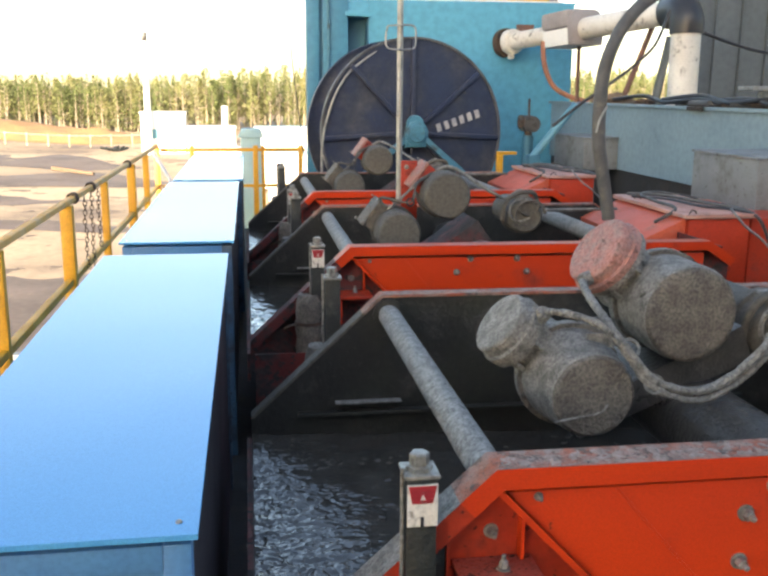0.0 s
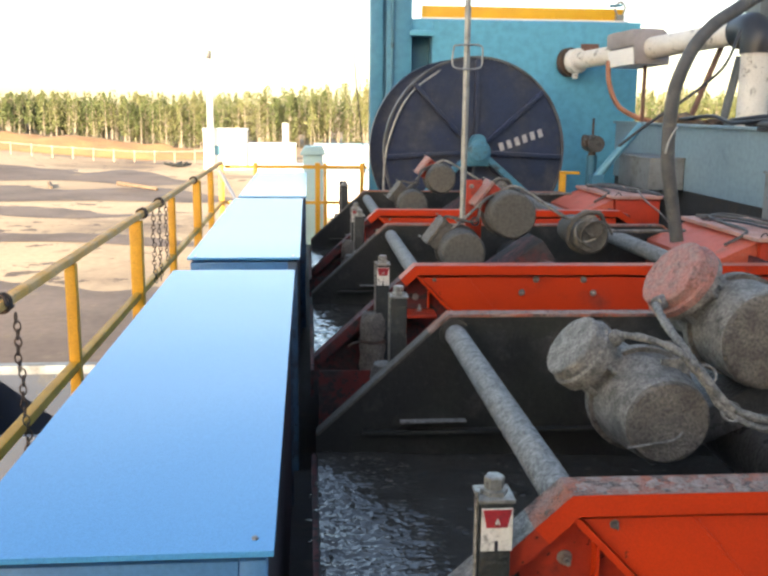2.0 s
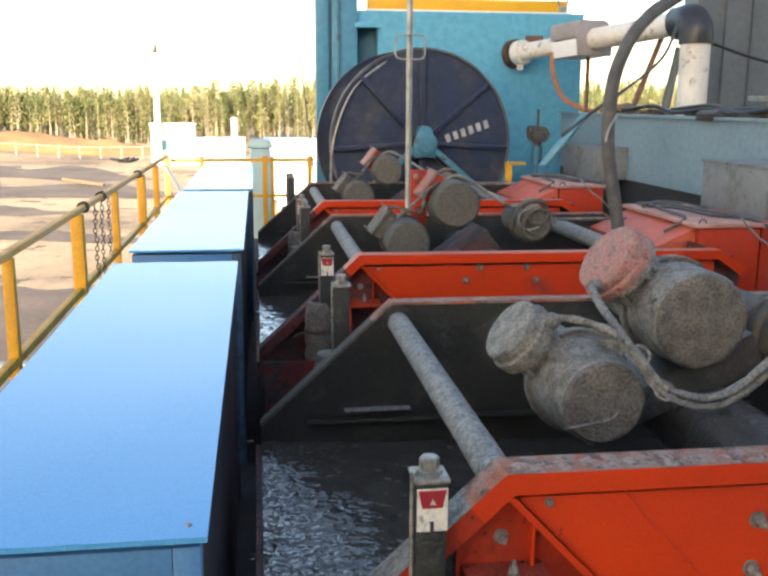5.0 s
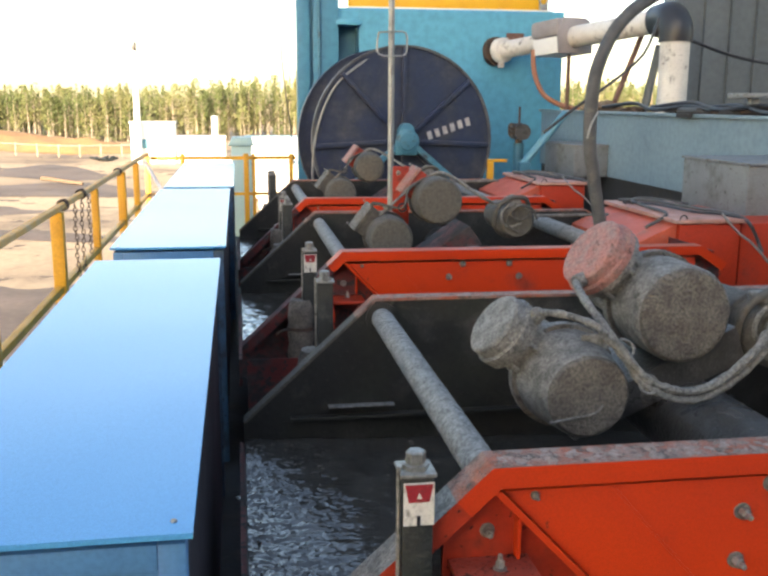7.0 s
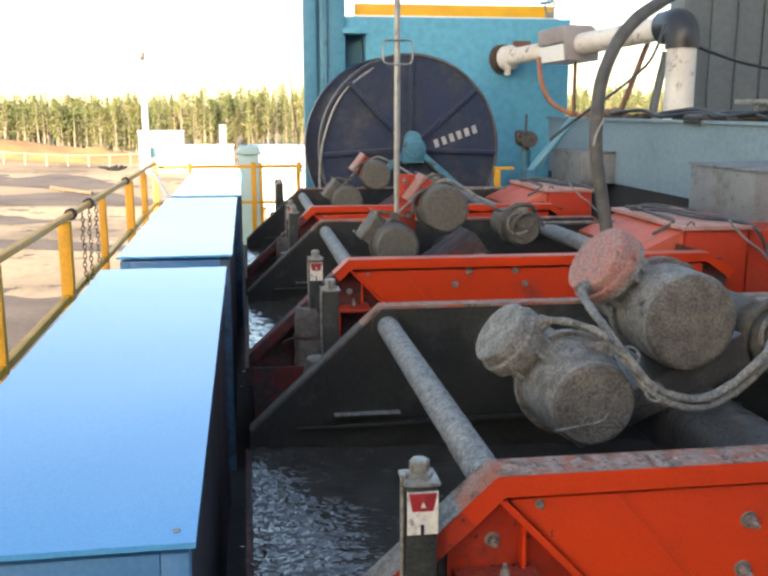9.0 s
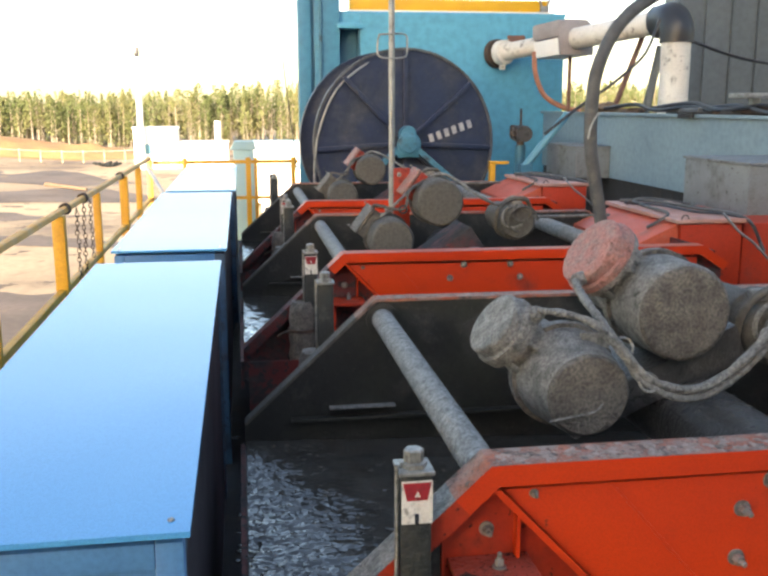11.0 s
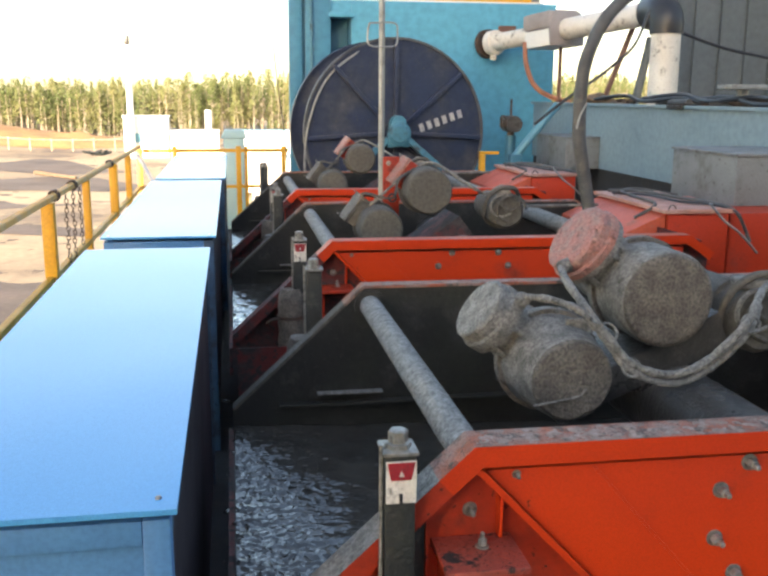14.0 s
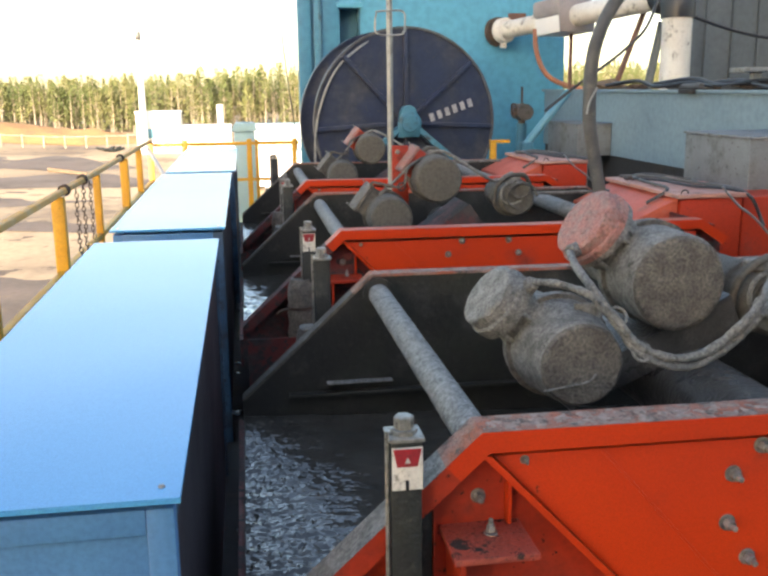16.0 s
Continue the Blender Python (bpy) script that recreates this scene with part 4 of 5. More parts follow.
# ---- tank building behind ----


def tank_building():
    b = thing("tank_building", (0.84, 10.8, 0), "teal blue steel tank house with a recessed column", "tank")
    # Recess and groove parts use a darker teal, which puts shade in colour.
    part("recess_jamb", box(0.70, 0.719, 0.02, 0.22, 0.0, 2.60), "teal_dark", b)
    part("front_wall", box(0.72, 3.23, 0, 0.06, 0.0, 2.77), "teal", b)
    part("corner_column", box(-0.02, 0.13, -0.03, 0.16, 0.0, 4.2, 0.01), "teal_column", b)
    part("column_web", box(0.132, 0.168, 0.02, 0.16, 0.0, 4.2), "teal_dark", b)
    part("back_wall", box(0.27, 0.33, 0.205, 4.0, 0.0, 2.76), "teal", b)
    part("corner_column", box(0.17, 0.47, -0.02, 0.2, 0.0, 4.2, 0.01), "teal_column", b)
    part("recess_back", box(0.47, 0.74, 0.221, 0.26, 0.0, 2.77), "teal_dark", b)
    part("lintel", box(0.44, 0.74, -0.05, 0.2, 2.60, 2.66, 0.006), "teal", b)
    part("recess_head", box(0.47, 0.72, 0.03, 0.2, 2.66, 2.77), "teal", b)
    part("side_wall", box(3.17, 3.23, 0.06, 4.0, 0.0, 2.77), "teal", b)
    part("roof", box(0.475, 3.25, 0.03, 4.0, 2.772, 2.80), "teal", b)
    part("conduit", rod((0.24, -0.045, 0.0), (0.24, -0.045, 4.2), 0.018, 10), "stand_blue", b)
    y = thing("roof_beam", (1.45, 11.0, 2.80), "yellow painted beam lying along the tank roof", "beam")
    part("beam_web", box(0.0, 2.48, 0.0, 0.04, 0.031, 0.17, 0.006), "yellow_roof", y)
    part("beam_flange", box(-0.02, 2.52, -0.06, 0.10, 0.0, 0.03, 0.004), "white_paint", y)
    cl = thing("beam_clamp", (3.85, 10.93, 2.8), "small grey shackle clamp on the end of the roof beam", "clamp")
    part("jaw", box(-0.04, 0.06, 0.0, 0.065, 0.032, 0.10, 0.008), "galv", cl)
    part("bow", tube([(-0.03, 0.03, 0.10), (-0.05, 0.03, 0.19), (0.01, 0.03, 0.25), (0.07, 0.03, 0.19), (0.05, 0.03, 0.10)], 0.014, 8), "galv", cl)
    part("pin", rod((-0.12, 0.03, 0.20), (0.03, 0.03, 0.21), 0.018, 8), "stand_blue", cl)
    pl = thing("wall_plate", (3.35, 10.78, 2.42), "small brown plate fixed to the tank wall", "plate")
    part("plate", box(0.0, 0.22, 0.0, 0.02, 0.0, 0.12, 0.004), "brown", pl)


def mud_pipe():
    p = thing("mud_pipe", (3.20, 10.8, 2.32), "white mud return pipe from the tank wall, speckled with mud", "pipe")
    L = lambda x, y, z: (x - 3.20, y - 10.8, z - 2.32)
    a, b, c, d = L(3.2, 10.8, 2.32), L(3.70, 9.70, 2.41), L(4.15, 8.35, 2.50), L(4.15, 8.0, 1.63)
    part("flange_ring", rod(a, L(3.225, 10.74, 2.325), 0.17, 24), "rust", p)
    part("pipe", rod(L(3.2, 10.79, 2.32), b, 0.10, 24), "pipe_white", p)
    part("collar", rod(L(3.24, 10.70, 2.327), L(3.28, 10.6, 2.335), 0.145, 24, bev=0.01), "pipe_white", p, "pale coupling collar")
    part("collar_lug", box(0.02, 0.08, -0.2, -0.12, -0.19, -0.13, 0.01), "pipe_white", p)
    q = Matrix.Translation(b) @ (Vector(c) - Vector(b)).to_track_quat("Y", "Z").to_matrix().to_4x4()
    # White lower half holds the sunlit patch of the box in its paint.
    bm = box(-0.22, 0.22, -0.30, 0.152, -0.17, 0.01, 0.012)
    bm.transform(q)
    vb = part("valve_box", bm, "white_paint", p, "square junction box round the pipe, sunlight put into its white")
    bm = box(-0.24, 0.24, -0.32, 0.152, 0.012, 0.20, 0.05)
    bm.transform(q)
    part("cover", bm, "brown_grey", vb, "dull grey-brown cover")
    bm = prism([(-0.225, -0.172), (0.225, -0.172), (0.245, 0.06), (0.15, 0.203), (-0.15, 0.203), (-0.245, 0.06)], 0.154, 0.176, 0.004)
    bm.transform(q)
    part("end_plate", bm, "brown_grey", vb, "dull grey-brown six-sided end plate")
    part("pipe", rod(b, c, 0.115, 24), "pipe_white", p)
    elbow = [Vector(c) + (Vector(b) - Vector(c)).normalized() * 0.05, c, L(4.15, 8.12, 2.50), L(4.15, 8.01, 2.41), L(4.15, 8.0, 2.28)]
    part("elbow", tube(elbow, 0.155, 24, 8), "black", p, "black rubber elbow")
    part("down_pipe", rod(L(4.15, 8.0, 2.40), d, 0.135, 28), "pipe_white", p, "white down pipe spattered with mud")
    part("support_post", rod(L(3.75, 9.7, 2.35), L(3.75, 9.7, 1.63), 0.022, 10), "brown", p)
    h = thing("drain_hose", (3.4, 9.9, 1.6), "thin orange-brown drain hose hanging under the pipe", "hose")
    part("hose_line", tube([(0.0, 0, 0.70), (0.02, -0.02, 0.45), (0.12, -0.05, 0.22), (0.30, -0.1, 0.10), (0.5, -0.2, 0.04)], 0.028, 10), "orange_hose", h)


def trough():
    t = thing("mud_trough", (3.6, 2.0, 0), "long grey-blue steel mud trough with clutter along its rim", "trough")
    part("side_wall", box(0, 0.03, 0, 8.1, 1.06, 1.62), "trough", t)
    part("side_wall", box(1.0, 1.03, 0, 8.1, 1.06, 1.62), "trough", t)
    part("end_wall", box(0.03, 1.0, 8.05, 8.1, 1.06, 1.62), "trough", t)
    part("bottom", box(0.0, 1.03, 0, 8.1, 1.03, 1.06), "trough", t)
    # Added dark sheet gives the gap under the trough its shade.
    part("skirt_panel", box(0.02, 0.03, 0.0, 8.1, 0.0, 1.029), "grating", t, "dark sheet added for the shade below the trough")
    part("rim", box(-0.03, 0.06, -0.02, 8.12, 1.62, 1.645, 0.004), "trough", t)
    part("cover_plate", box(0.06, 1.03, 0, 8.05, 1.60, 1.63), "grating", t, "dark muddy cover plate")
    for y in (0.6, 2.6, 4.6, 6.6):
        part("support_leg", box(0.2, 0.3, y, y + 0.1, 0, 1.03), "trough", t)
    rng = random.Random(5)
    for k in range(9):
        y = 2.2 + k * 0.62
        g = thing("loose_bar", (3.9, y, 1.63), "dark muddy flat bar lying on the trough cover", "bar", "bars on the trough")
        bm = box(-0.25, rng.uniform(0.3, 0.6), -0.03, 0.03, 0.0, rng.uniform(0.02, 0.05), 0.004)
        bm.transform(Matrix.Rotation(radians(rng.uniform(20, 160)), 4, "Z"))
        part("flat", bm, "rust" if k % 2 else "grating", g)
    for k, (y0, z) in enumerate(((2.6, 1.66), (3.3, 1.68), (4.4, 1.67))):
        c = thing("cable_run", (3.7, 2 + y0, z), "dark cable lying along the trough rim", "cable", "cables on the trough")
        part("line", tube([(0, 0, 0), (0.06, 0.5, 0.03), (-0.01, 1.0, 0.0), (0.08, 1.6, 0.05), (0.02, 2.2, 0.01)], 0.018, 8), "black", c)
    # pale stool-shaped bracket standing on the cover
    s = thing("stand_bracket", (3.69, 6.0, 1.645), "pale grey flat-topped bracket standing on the trough", "bracket")
    part("top_plate", box(-0.05, 0.24, -0.1, 0.1, 0.12, 0.155, 0.006), "galv", s)
    part("stem", box(0.07, 0.13, -0.03, 0.03, 0.0, 0.12, 0.004), "galv", s)
    for x0, y0, l, top in ((3.0, 4.66, 0.78, 1.375), (3.257, 8.1, 0.84, 1.315)):
        o = thing("outlet_box", (x0, y0, 0), "plain grey steel outlet box on the trough's side", "outlet box", "outlet boxes of the trough")
        d = 3.597 - x0
        part("body", box(0.0, d, 0.0, l, 1.03, top, 0.006), "grey_box", o)
        part("lid", box(-0.012, d, -0.012, l + 0.012, top + 0.001, top + 0.017, 0.003), "grey_box", o)
        part("leg", box(0.1, 0.16, 0.1, 0.16, 0, 1.029), "grey_box", o)
        part("leg", box(0.1, 0.16, l - 0.16, l - 0.1, 0, 1.029), "grey_box", o)
    # clutter left along the trough rim
    for k, (x, y, r, mt) in enumerate(((3.78, 8.75, 0.10, "timber"), (3.86, 9.1, 0.085, "timber"), (3.92, 8.3, 0.06, "rust"), (4.2, 7.1, 0.07, "grating"), (4.1, 5.6, 0.06, "rust"))):
        bm = bmesh.new()
        bmesh.ops.create_icosphere(bm, subdivisions=4, radius=1)
        for v in bm.verts:
            v.co *= 1 + 0.5 * noise.noise(v.co * 1.6 + Vector((k * 4.0, 1, 2))) + 0.16 * noise.noise(v.co * 5)
            v.co = Vector((v.co.x * r * 1.8, v.co.y * r * 1.5, max(0.0, v.co.z * r * 0.8 + r * 0.25)))
        ob = tagged(part("rag", bm, mt), "crumpled dirty brown rag lying on the trough cover", "rag", "rags on the trough")
        ob.location = (x, y, 1.631)
    for k, (x, y, l, a) in enumerate(((3.72, 4.2, 1.5, 86), (3.80, 5.5, 1.2, 94), (3.75, 7.0, 0.9, 80), (4.0, 6.2, 1.3, 70))):
        bm = rod((-l / 2, 0, 0.024), (l / 2, 0, 0.024), 0.024, 10)
        bm.transform(Matrix.Rotation(radians(a), 4, "Z"))
        ob = tagged(part("loose_pipe", bm, "rust" if k % 2 else "hose"), "thin grimy pipe lying along the trough cover", "pipe", "loose pipes on the trough")
        ob.location = (x, y, 1.646)
    p = thing("lifting_plate", (3.60, 6.55, 1.646), "dark flat plate hooked over the trough rim", "plate")
    part("plate", box(-0.06, 0.10, -0.12, 0.12, 0.0, 0.016, 0.003), "grating", p)
    part("lip", box(-0.06, -0.045, -0.12, 0.12, -0.03, -0.001, 0.002), "grating", p)


def grey_cabin():
    c = thing("grey_cabin", (4.75, 9.2, 0), "grey ribbed sheet-metal cabin behind the trough", "cabin")
    k, x = 0, 0.0
    while x < 6.0:
        part("cladding_panel", prism([(x, 0), (x + 0.03, 0), (x + 0.03, 6.5), (x, 6.5)], -0.035, 0.02), "cladding", c)
        part("cladding_panel", box(x + 0.03, x + 0.30, 0.0, 0.02, 0.0, 6.5), "cladding", c)
        x += 0.30
    part("side_wall", box(-0.02, 0.0, -0.03, 0.3, 0, 6.5), "cladding", c)
    part("raking_strut", rod((-0.50, -0.4, 1.63), (-0.37, -0.4, 2.30), 0.045, 8), "cladding", c)
    part("raking_strut", rod((-0.86, -0.4, 1.63), (-0.55, -0.4, 2.45), 0.03, 8), "brown", c)
    part("wall_cable", tube([(-0.35, -0.75, 2.40), (-0.19, -0.7, 2.335), (0.24, -0.7, 2.20), (0.66, -0.7, 2.12), (1.3, -0.5, 2.06), (2.0, -0.06, 2.1)], 0.016, 8), "black", c)


def hose_and_pole():
    h = thing("hose", (2.1, 4.62, 1.06), "thick grey hose rising in an arc from the shaker", "hose")
    part("hose_line", tube([(0.0, 0, 0.0), (-0.015, 0, 0.08), (-0.06, 0, 0.3), (-0.085, 0, 0.45), (-0.085, 0, 0.7), (-0.06, 0, 0.86), (0.02, 0.02, 1.03), (0.13, 0.05, 1.15), (0.26, 0.1, 1.23), (0.5, 0.2, 1.36)], 0.036, 16, 6, wob=0.02), "hose", h)
    part("tail", tube([(-0.06, -0.04, 0.62), (-0.10, -0.045, 0.55), (-0.12, -0.05, 0.48)], 0.006, 6), "galv", h)
    part("side_line", tube([(0.30, 1.9, 0.44), (0.52, 1.9, 0.61), (0.765, 1.9, 0.775), (0.93, 1.9, 0.90), (1.08, 1.9, 1.05), (1.2, 1.95, 1.3)], 0.012, 8), "black", h)
    p = thing("pole", (1.028, 5.34, 1.05), "thin galvanised pole with a wire handle frame", "pole")
    part("shaft", rod((0, 0, -0.1), (0.0, 0, 1.9), 0.0185, 16), "galv", p)
    part("handle_frame", tube([(-0.08, -0.025, 1.08), (-0.09, -0.025, 1.02), (-0.08, -0.025, 0.955), (0.0, -0.03, 0.945), (0.08, -0.025, 0.955), (0.09, -0.025, 1.02), (0.08, -0.025, 1.08), (0.0, -0.03, 1.085), (-0.08, -0.025, 1.08)], 0.0055, 8, 3), "galv", p)
    part("foot_clamp", box(-0.03, 0.03, -0.03, 0.03, -0.1, 0.03, 0.005), "mud_dark", p)
    v = thing("valve", (3.05, 9.2, 0), "dusty hand valve on a stub pipe", "valve")
    part("stub", rod((0, 0, 0.0), (0, 0, 1.30), 0.055, 14), "teal_dark", v)
    part("valve_body", roughen(lathe((0, -0.14, 1.42), (0, 1, 0), [(0, 0.03), (0.0, 0.085), (0.025, 0.085), (0.03, 0.05), (0.09, 0.06), (0.12, 0.09), (0.18, 0.09), (0.21, 0.055), (0.25, 0.05), (0.255, 0.085), (0.28, 0.085)], 20), 0.006, 0.04), "beam_wet", v, "grimy cast valve body")
    part("hand_wheel", ring((-0.1, -0.05, 1.45), (1, 0.3, 0.2), [(0, 0.05), (0, 0.062), (0.014, 0.062), (0.014, 0.05)], 24), "rust", v)
    part("spindle", rod((-0.1, -0.05, 1.45), (0.0, -0.02, 1.43), 0.014, 8), "rust", v)
    part("neck", rod((0, 0, 1.30), (0, 0, 1.40), 0.04, 12), "rust", v)
    part("stem", rod((0.0, 0, 1.50), (0.0, 0, 1.68), 0.012, 8), "rust", v)
    b = thing("blue_brace", (2.95, 8.2, 0), "light blue diagonal brace pipe beside the trough", "brace")
    part("bar", rod((-0.03, 0.4, 1.12), (0.39, 0.4, 1.63), 0.04, 10), "cyan_paint", b)
    part("foot", box(-0.09, 0.03, 0.34, 0.46, 0, 1.14, 0.01), "teal_dark", b)
    k = thing("yellow_bracket", (2.62, 8.75, 0), "small yellow steel bracket by the reel", "bracket")
    part("upright", box(-0.03, 0.03, -0.03, 0.03, 0, 1.13, 0.006), "yellow", k)
    part("arm", box(-0.03, 0.17, -0.03, 0.03, 1.131, 1.16, 0.005), "yellow", k)
    s = thing("stake", (0.39, 8.2, 0), "short dark steel stake beside the last shaker", "stake")
    part("shaft", rod((0, 0, 0), (0, 0, 1.1), 0.024, 12, bev=0.008), "black", s)
    w = thing("hanging_wire", (0.70, 10.2, 0), "thin black wire hanging down past the tank", "wire")
    part("line", tube([(0.05, 0, -0.06), (0.06, 0, 0.4), (0.02, 0, 1.2), (-0.06, 0, 1.9), (-0.09, 0, 2.4), (0.0, 0, 2.9), (0.02, 0, 3.6)], 0.007, 6), "black", w)


# ---- distance ----


def forest():
    rng = np.random.default_rng(11)
    vs, fs, ms, base = [], [], [], 0
    for k in range(1700):
        x, y = rng.uniform(-120, 120), 150 + 26 * rng.random() ** 1.3
        g = ground_height(x, y)
        h = (8.2 + 3.2 * rng.random() ** 1.4) * (0.94 + 0.12 * noise.noise(Vector((x * 0.05, 0, 0)))) * (1 - 0.24 * min(1.0, max(0.0, (-x - 6) / 26))) - 0.5 * max(0, g + 4.4)
        lean = rng.normal(0, 0.25, 2)
        r = rng.uniform(0.09, 0.17)
        f = np.repeat(np.linspace(0, 1, 4), 5)
        a = np.tile(np.arange(5) * 2 * np.pi / 5, 4)
        rr = r * (1.05 - f)
        vs.append(np.stack([x + lean[0] * f + rr * np.cos(a), y + lean[1] * f + rr * np.sin(a), g - 0.3 + (h + 0.2) * f], 1))
        for lv in range(3):
            for c in range(5):
                fs.append((base + lv * 5 + c, base + lv * 5 + (c + 1) % 5, base + lv * 5 + 5 + (c + 1) % 5, base + lv * 5 + 5 + c))
        ms += [1] * 15
        base += 20
        pine = rng.random() < 0.6
        low = rng.uniform(0.05, 0.40) if pine else rng.uniform(0.02, 0.28)
        wide = rng.uniform(0.8, 1.4) if pine else rng.uniform(1.0, 1.7)
        n = 110 if rng.random() < 0.35 else 300
        f = low + (1 - low) * rng.random(n) ** 0.9
        s = (f - low) / (1 - low)
        shape = (1 - s) ** 0.75 if pine else np.sin(np.pi * np.minimum(1, 0.12 + 0.86 * s)) ** 0.7
        rad = wide * shape * np.sqrt(rng.uniform(0.05, 1.0, n)) + 0.06
        a = rng.uniform(0, 2 * np.pi, n)
        c = np.stack([x + lean[0] * f + rad * np.cos(a), y + lean[1] * f + rad * np.sin(a), g + h * f], 1)
        sz = rng.uniform(0.09, 0.24, (n, 1))
        u = rng.normal(size=(n, 3))
        u /= np.linalg.norm(u, axis=1, keepdims=True)
        w = np.cross(u, rng.normal(size=(n, 3)))
        w /= np.linalg.norm(w, axis=1, keepdims=True)
        vs.append(np.stack([c + sz * u, c + sz * 0.7 * w, c - sz * u, c - sz * 0.7 * w], 1).reshape(-1, 3))
        fs += [(base + 4 * q, base + 4 * q + 1, base + 4 * q + 2, base + 4 * q + 3) for q in range(n)]
        ms += [0] * n
        base += 4 * n
        f = rng.uniform(0.3, 0.85, 6)
        a = rng.uniform(0, 2 * np.pi, 6)
        p0 = np.stack([np.full(6, x), np.full(6, y), g + h * f], 1)
        p1 = p0 + np.stack([np.cos(a) * wide * 0.7, np.sin(a) * wide * 0.7, np.full(6, 0.4)], 1)
        vs.append(np.stack([p0, p0 + [0, 0, 0.09], p1], 1).reshape(-1, 3))
        fs += [(base + 3 * q, base + 3 * q + 1, base + 3 * q + 2) for q in range(6)]
        ms += [1] * 6
        base += 18
    me = bpy.data.meshes.new("forest")
    me.from_pydata(np.concatenate(vs).tolist(), [], fs)
    me.materials.append(M["leaf"])
    me.materials.append(M["bark"])
    me.polygons.foreach_set("material_index", ms)
    tagged(new("forest", me), "sunlit mixed pine and birch forest edge in spring green", "forest", kind="stuff")


def spoil_bank():
    bm = bmesh.new()
    g = []
    for i in range(61):
        x = -75 + i * 1.1
        row = []
        for j in range(13):
            y = 116 + j * 1.4
            e = math.sin(math.pi * j / 12) * min(1.0, i / 6, (60 - i) / 10)
            hgt = e * (1.7 + 0.9 * noise.noise(Vector((x * 0.15, y * 0.2, 4))) + 0.4 * noise.noise(Vector((x * 0.6, y * 0.6, 7))))
            row.append(bm.verts.new((x, y, ground_height(x, y) - 0.15 + hgt)))
        g.append(row)
    for a, b in zip(g, g[1:]):
        for j in range(12):
            bm.faces.new((a[j], a[j + 1], b[j + 1], b[j]))
    tagged(part("spoil_bank", bm, "earth"), "low orange-brown bank of dug earth before the woods", "earth bank", kind="structure")


def far_things():
    z = GROUND
    # white vehicle-like plant with a tall stack
    c = thing("site_cabin", (-11.1, 100, z), "overexposed white site cabin with flat roof", "cabin", "white site buildings")
    part("wall", box(0, 4.6, 0, 3, 0, 4.2, 0.05), "white_paint", c)
    part("roof", box(-0.1, 4.7, -0.1, 3.1, 4.21, 4.4, 0.03), "white_paint", c)
    part("window", box(1.0, 1.9, -0.03, -0.005, 1.6, 2.6), "cyan_paint", c)
    part("door", box(2.8, 3.7, -0.03, -0.005, 0.05, 2.1), "cyan_paint", c)
    d = thing("site_cabin", (-6.4, 100.5, z), "low white site cabin beside the mast", "cabin", "white site buildings")
    part("wall", box(0, 5.2, 0, 3, 0, 2.7, 0.05), "white_paint", d)
    part("roof", box(-0.1, 5.3, -0.1, 3.1, 2.71, 2.85, 0.03), "white_paint", d)
    part("vent", rod((4.1, 1, 2.85), (4.1, 1, 5.0), 0.35, 14), "white_paint", d)
    m = thing("light_mast", (-10.2, 99, z), "tall white light mast with a dark lamp head", "mast")
    part("shaft", rod((0, 0, 0), (0, 0, 11.6), 0.38, 16, r2=0.27), "white_paint", m)
    part("lamp_head", box(-0.25, 0.25, -0.3, 0.3, 11.61, 12.5, 0.08), "black", m)
    for i, (x, y, w, h, mat_) in enumerate(((0.6, 62, 5.4, 4.2, "white_paint"), (1.3, 55, 4.5, 2.9, "white_paint"), (-4.5, 82, 6, 1.6, "white_paint"))):
        k = thing("container", (x, y, z), "white site container with corrugated walls", "container", "white containers")
        part("wall", box(0, w, 0, 2.4, 0.15, h, 0.03), mat_, k)
        part("roof", box(-0.05, w + 0.05, -0.05, 2.45, h + 0.003, h + 0.1, 0.02), "pale_cyan" if i < 2 else mat_, k)
        for q in range(int(w / 0.4)):
            part("rib", box(0.2 + q * 0.4, 0.3 + q * 0.4, -0.04, -0.002, 0.3, h - 0.1), mat_, k)
        for q in (0.2, w - 0.4):
            part("skid", box(q, q + 0.2, 0.1, 2.3, 0, 0.149), "black", k)
    b = thing("blue_cabinet", (0.02, 11.6, 0), "pale cyan sheet cabinet at the end of the walkway", "cabinet")
    part("body", box(0.0, 0.26, 0, 0.3, -0.06, 1.16, 0.02), "pale_cyan", b)
    part("cap", prism([(-0.04, 1.161), (0.30, 1.161), (0.26, 1.27), (0.02, 1.27)], -0.03, 0.33, 0.01), "pale_cyan", b)
    t = thing("low_tank", (-3.4, 7.6, GROUND), "grey-blue open steel tank standing below the walkway", "tank")
    part("wall", box(0, 2.3, 0, 0.06, 0, 3.9), "tank_grey", t)
    part("wall", box(0, 0.06, 0.06, 2.0, 0, 3.9), "tank_grey", t)
    part("wall", box(2.24, 2.3, 0.06, 2.0, 0, 3.9), "tank_grey", t)
    part("wall", box(0.06, 2.24, 1.94, 2.0, 0, 3.9), "tank_grey", t)
    part("rim", box(-0.05, 2.35, 1.9, 2.05, 3.903, 4.0, 0.01), "grey_box", t)
    part("fill", box(0.06, 2.24, 0.06, 1.94, 0, 3.0), "rust", t)
    # site fence and spoil bank before the woods
    f = thing("site_fence", (0, 112, 0), "low weathered site fence of posts and rails", "fence")
    for q in range(22):
        x = -52 + q * 2.4
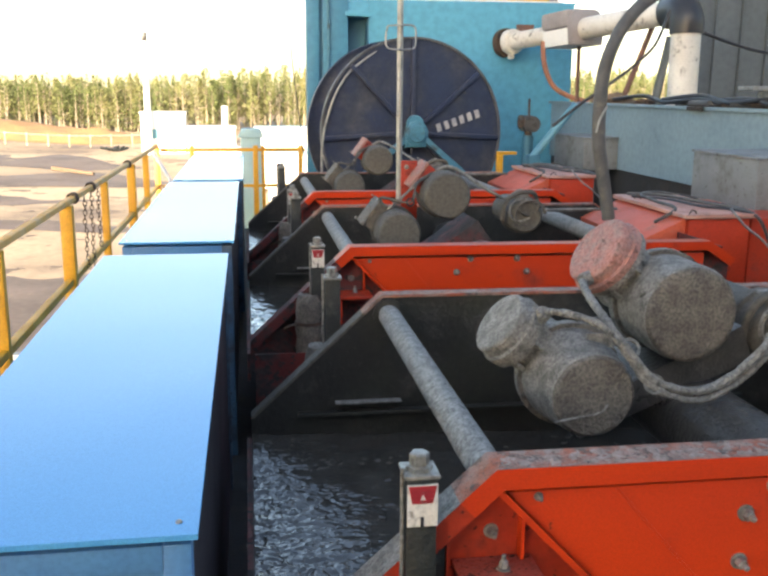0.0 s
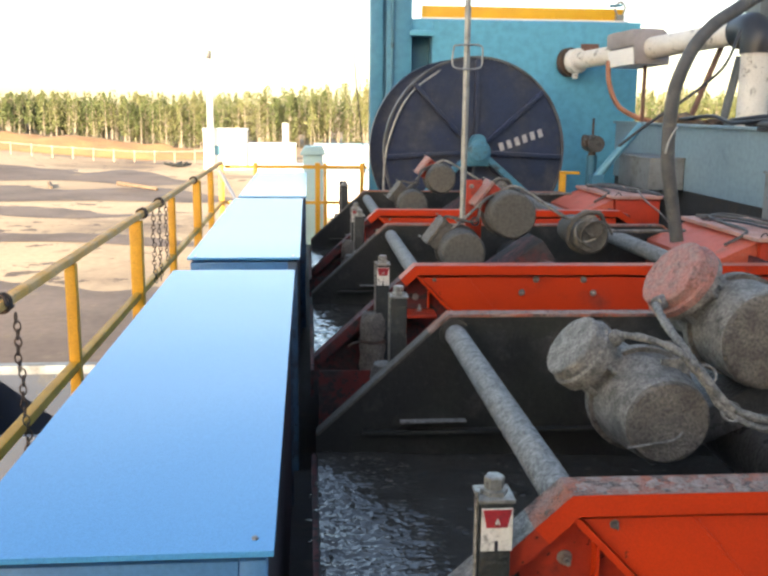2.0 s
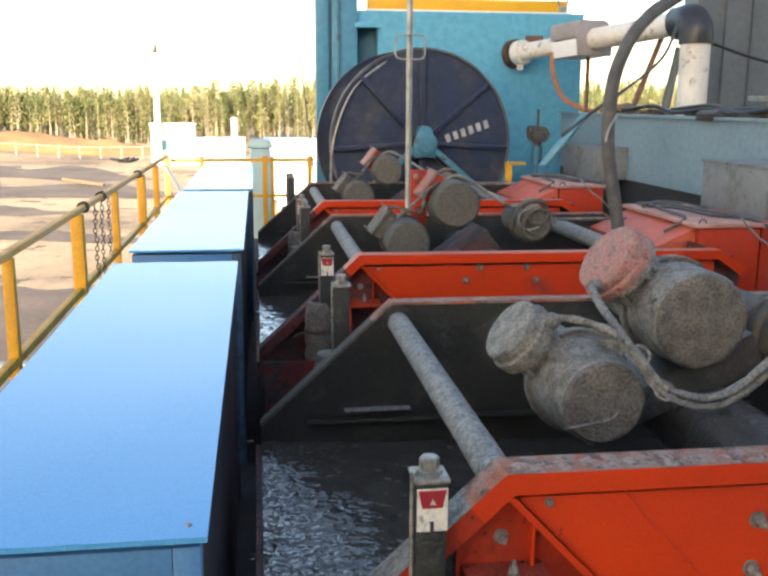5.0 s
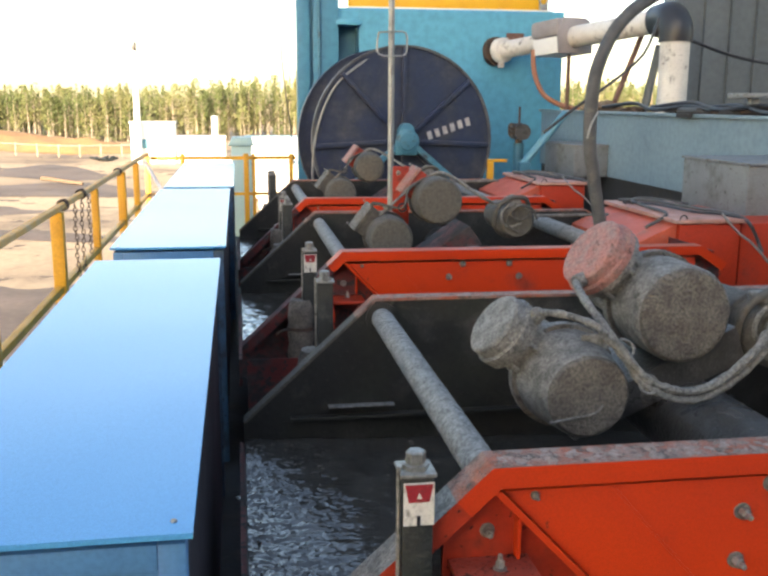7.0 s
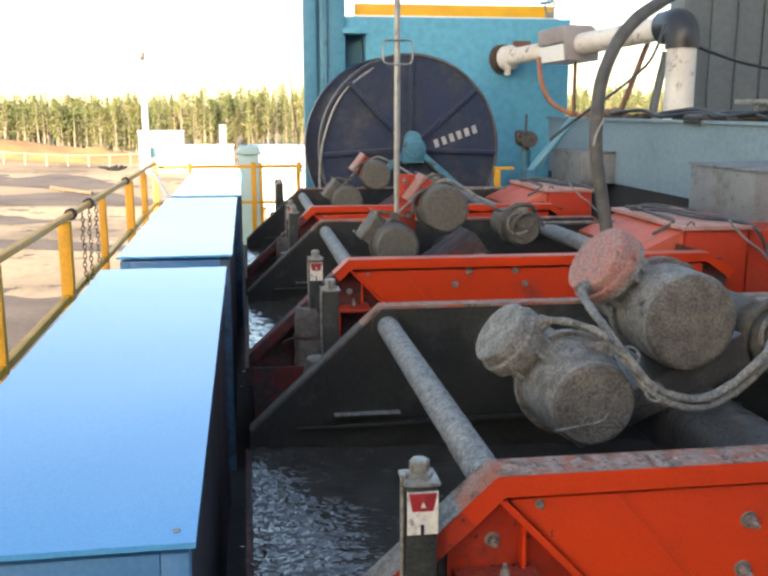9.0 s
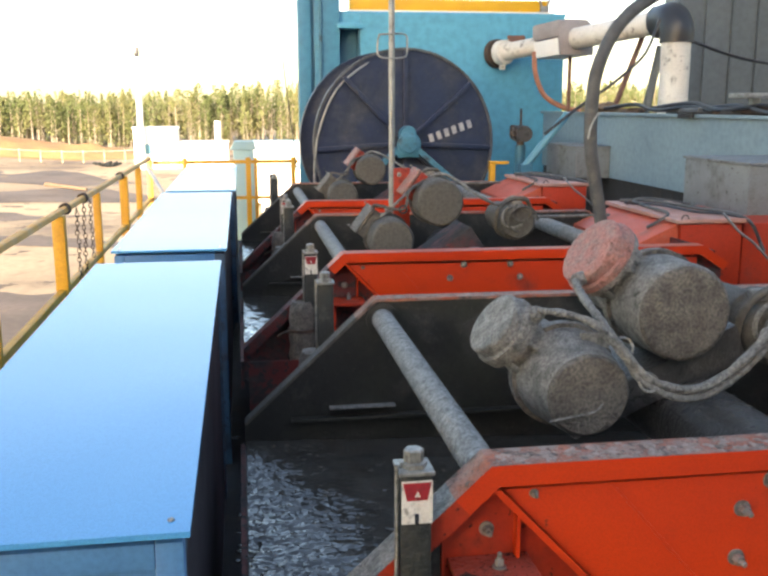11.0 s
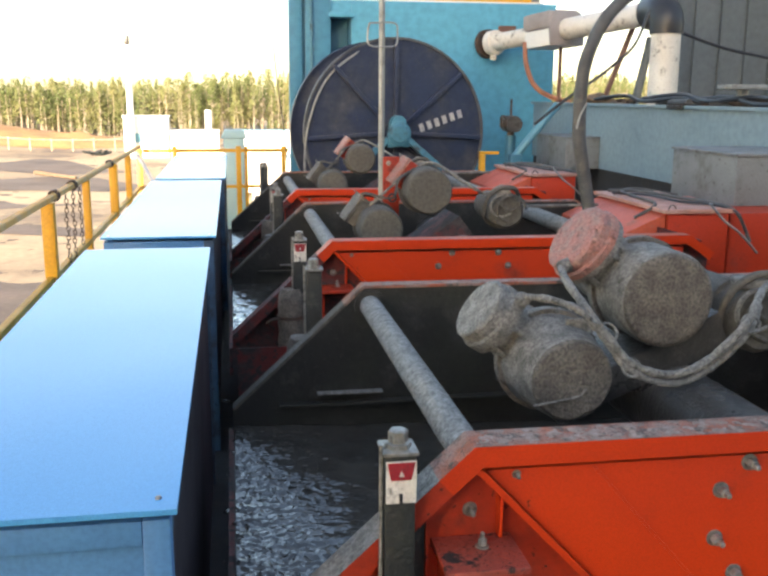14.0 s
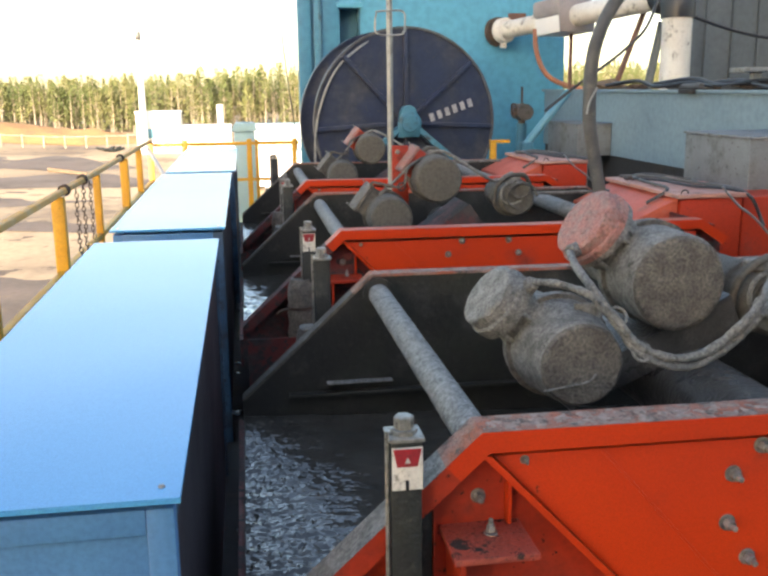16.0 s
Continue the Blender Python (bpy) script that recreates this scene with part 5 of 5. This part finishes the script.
        part("post", box(x, x + 0.16, 0, 0.16, ground_height(x, 112) - 0.2, ground_height(x, 112) + 1.5), "bark", f)
    for q in range(21):
        x = -52 + q * 2.4
        a, b_ = ground_height(x, 112), ground_height(x + 2.4, 112)
        part("rail", rod((x + 0.08, 0.08, a + 1.35), (x + 2.48, 0.08, b_ + 1.35), 0.07, 6), "bark", f)
    h = thing("scrap_heap", (-14.5, 104, ground_height(-14.5, 104)), "tangled heap of dark steel scrap on the ground", "scrap")
    rs = random.Random(21)
    for q in range(14):
        a, t = rs.uniform(0, 6.3), rs.uniform(-0.5, 0.9)
        part("bar", rod((rs.uniform(-0.8, 0.8), rs.uniform(-0.5, 0.5), 0.1), (rs.uniform(-0.8, 0.8) + math.cos(a), rs.uniform(-0.5, 0.5) + math.sin(a) * 0.6, 0.3 + abs(t) * 0.35), 0.13, 8), "post", h)
    lg = thing("log", (-13.6, 75.5, ground_height(-13.6, 75.5)), "long grey timber lying on the sandy ground", "timber", "timber on the ground")
    part("trunk", rod((-1.9, 0.6, 0.5), (1.5, -0.8, 0.16), 0.2, 8, r2=0.14), "timber", lg)
    rng = random.Random(9)
    for q in range(3):
        x, y = rng.uniform(-40, -6), rng.uniform(48, 95)
        k = thing("log", (x, y, ground_height(x, y)), "loose timber lying on the sandy ground", "timber", "timber on the ground")
        a = rng.uniform(-1.4, 1.4)
        l = rng.uniform(1.2, 3.5)
        part("trunk", rod((-l * math.cos(a), -l * math.sin(a), 0.16), (l * math.cos(a), l * math.sin(a), 0.16), 0.17, 8, r2=0.12), "timber", k)


def build():
    make_ground()
    damp_ground()
    make_deck()
    make_shade_wall()
    cover_box(-0.488, 0.007, 1.187, 3.708, 1.07, True)
    cover_box(-0.472, 0.026, 4.06, 6.86, 1.07, False)
    cover_box(-0.458, 0.055, 7.03, 9.75, 1.07, False)
    railing()
    for y, z0, z1, s in ((2.92, 1.07, 0.38, 0.3), (5.72, 1.10, 0.66, 0.1), (5.98, 1.10, 0.62, -0.1), (6.25, 1.10, 0.7, 0.2)):
        chain(y, z0, z1, s)
    for y in (2.9, 5.55, 6.2, 8.15):
        rope_wrap(y)
    for i, y0 in enumerate((1.41, 3.85, 6.10)):
        shaker(y0, i)
        mud_bed(y0, i)
    cable_reel()
    tank_building()
    mud_pipe()
    trough()
    grey_cabin()
    hose_and_pole()
    far_things()
    spoil_bank()
    forest()


def motions():
    for ob, x, y, v, a, w in CLODS:
        s = ob.scale.copy()
        walk(ob, [(t, clod_pose(x - v * t, y, a + w * t)) for t in np.linspace(0, 16, 33)])
        ob.scale = s


build()
motions()
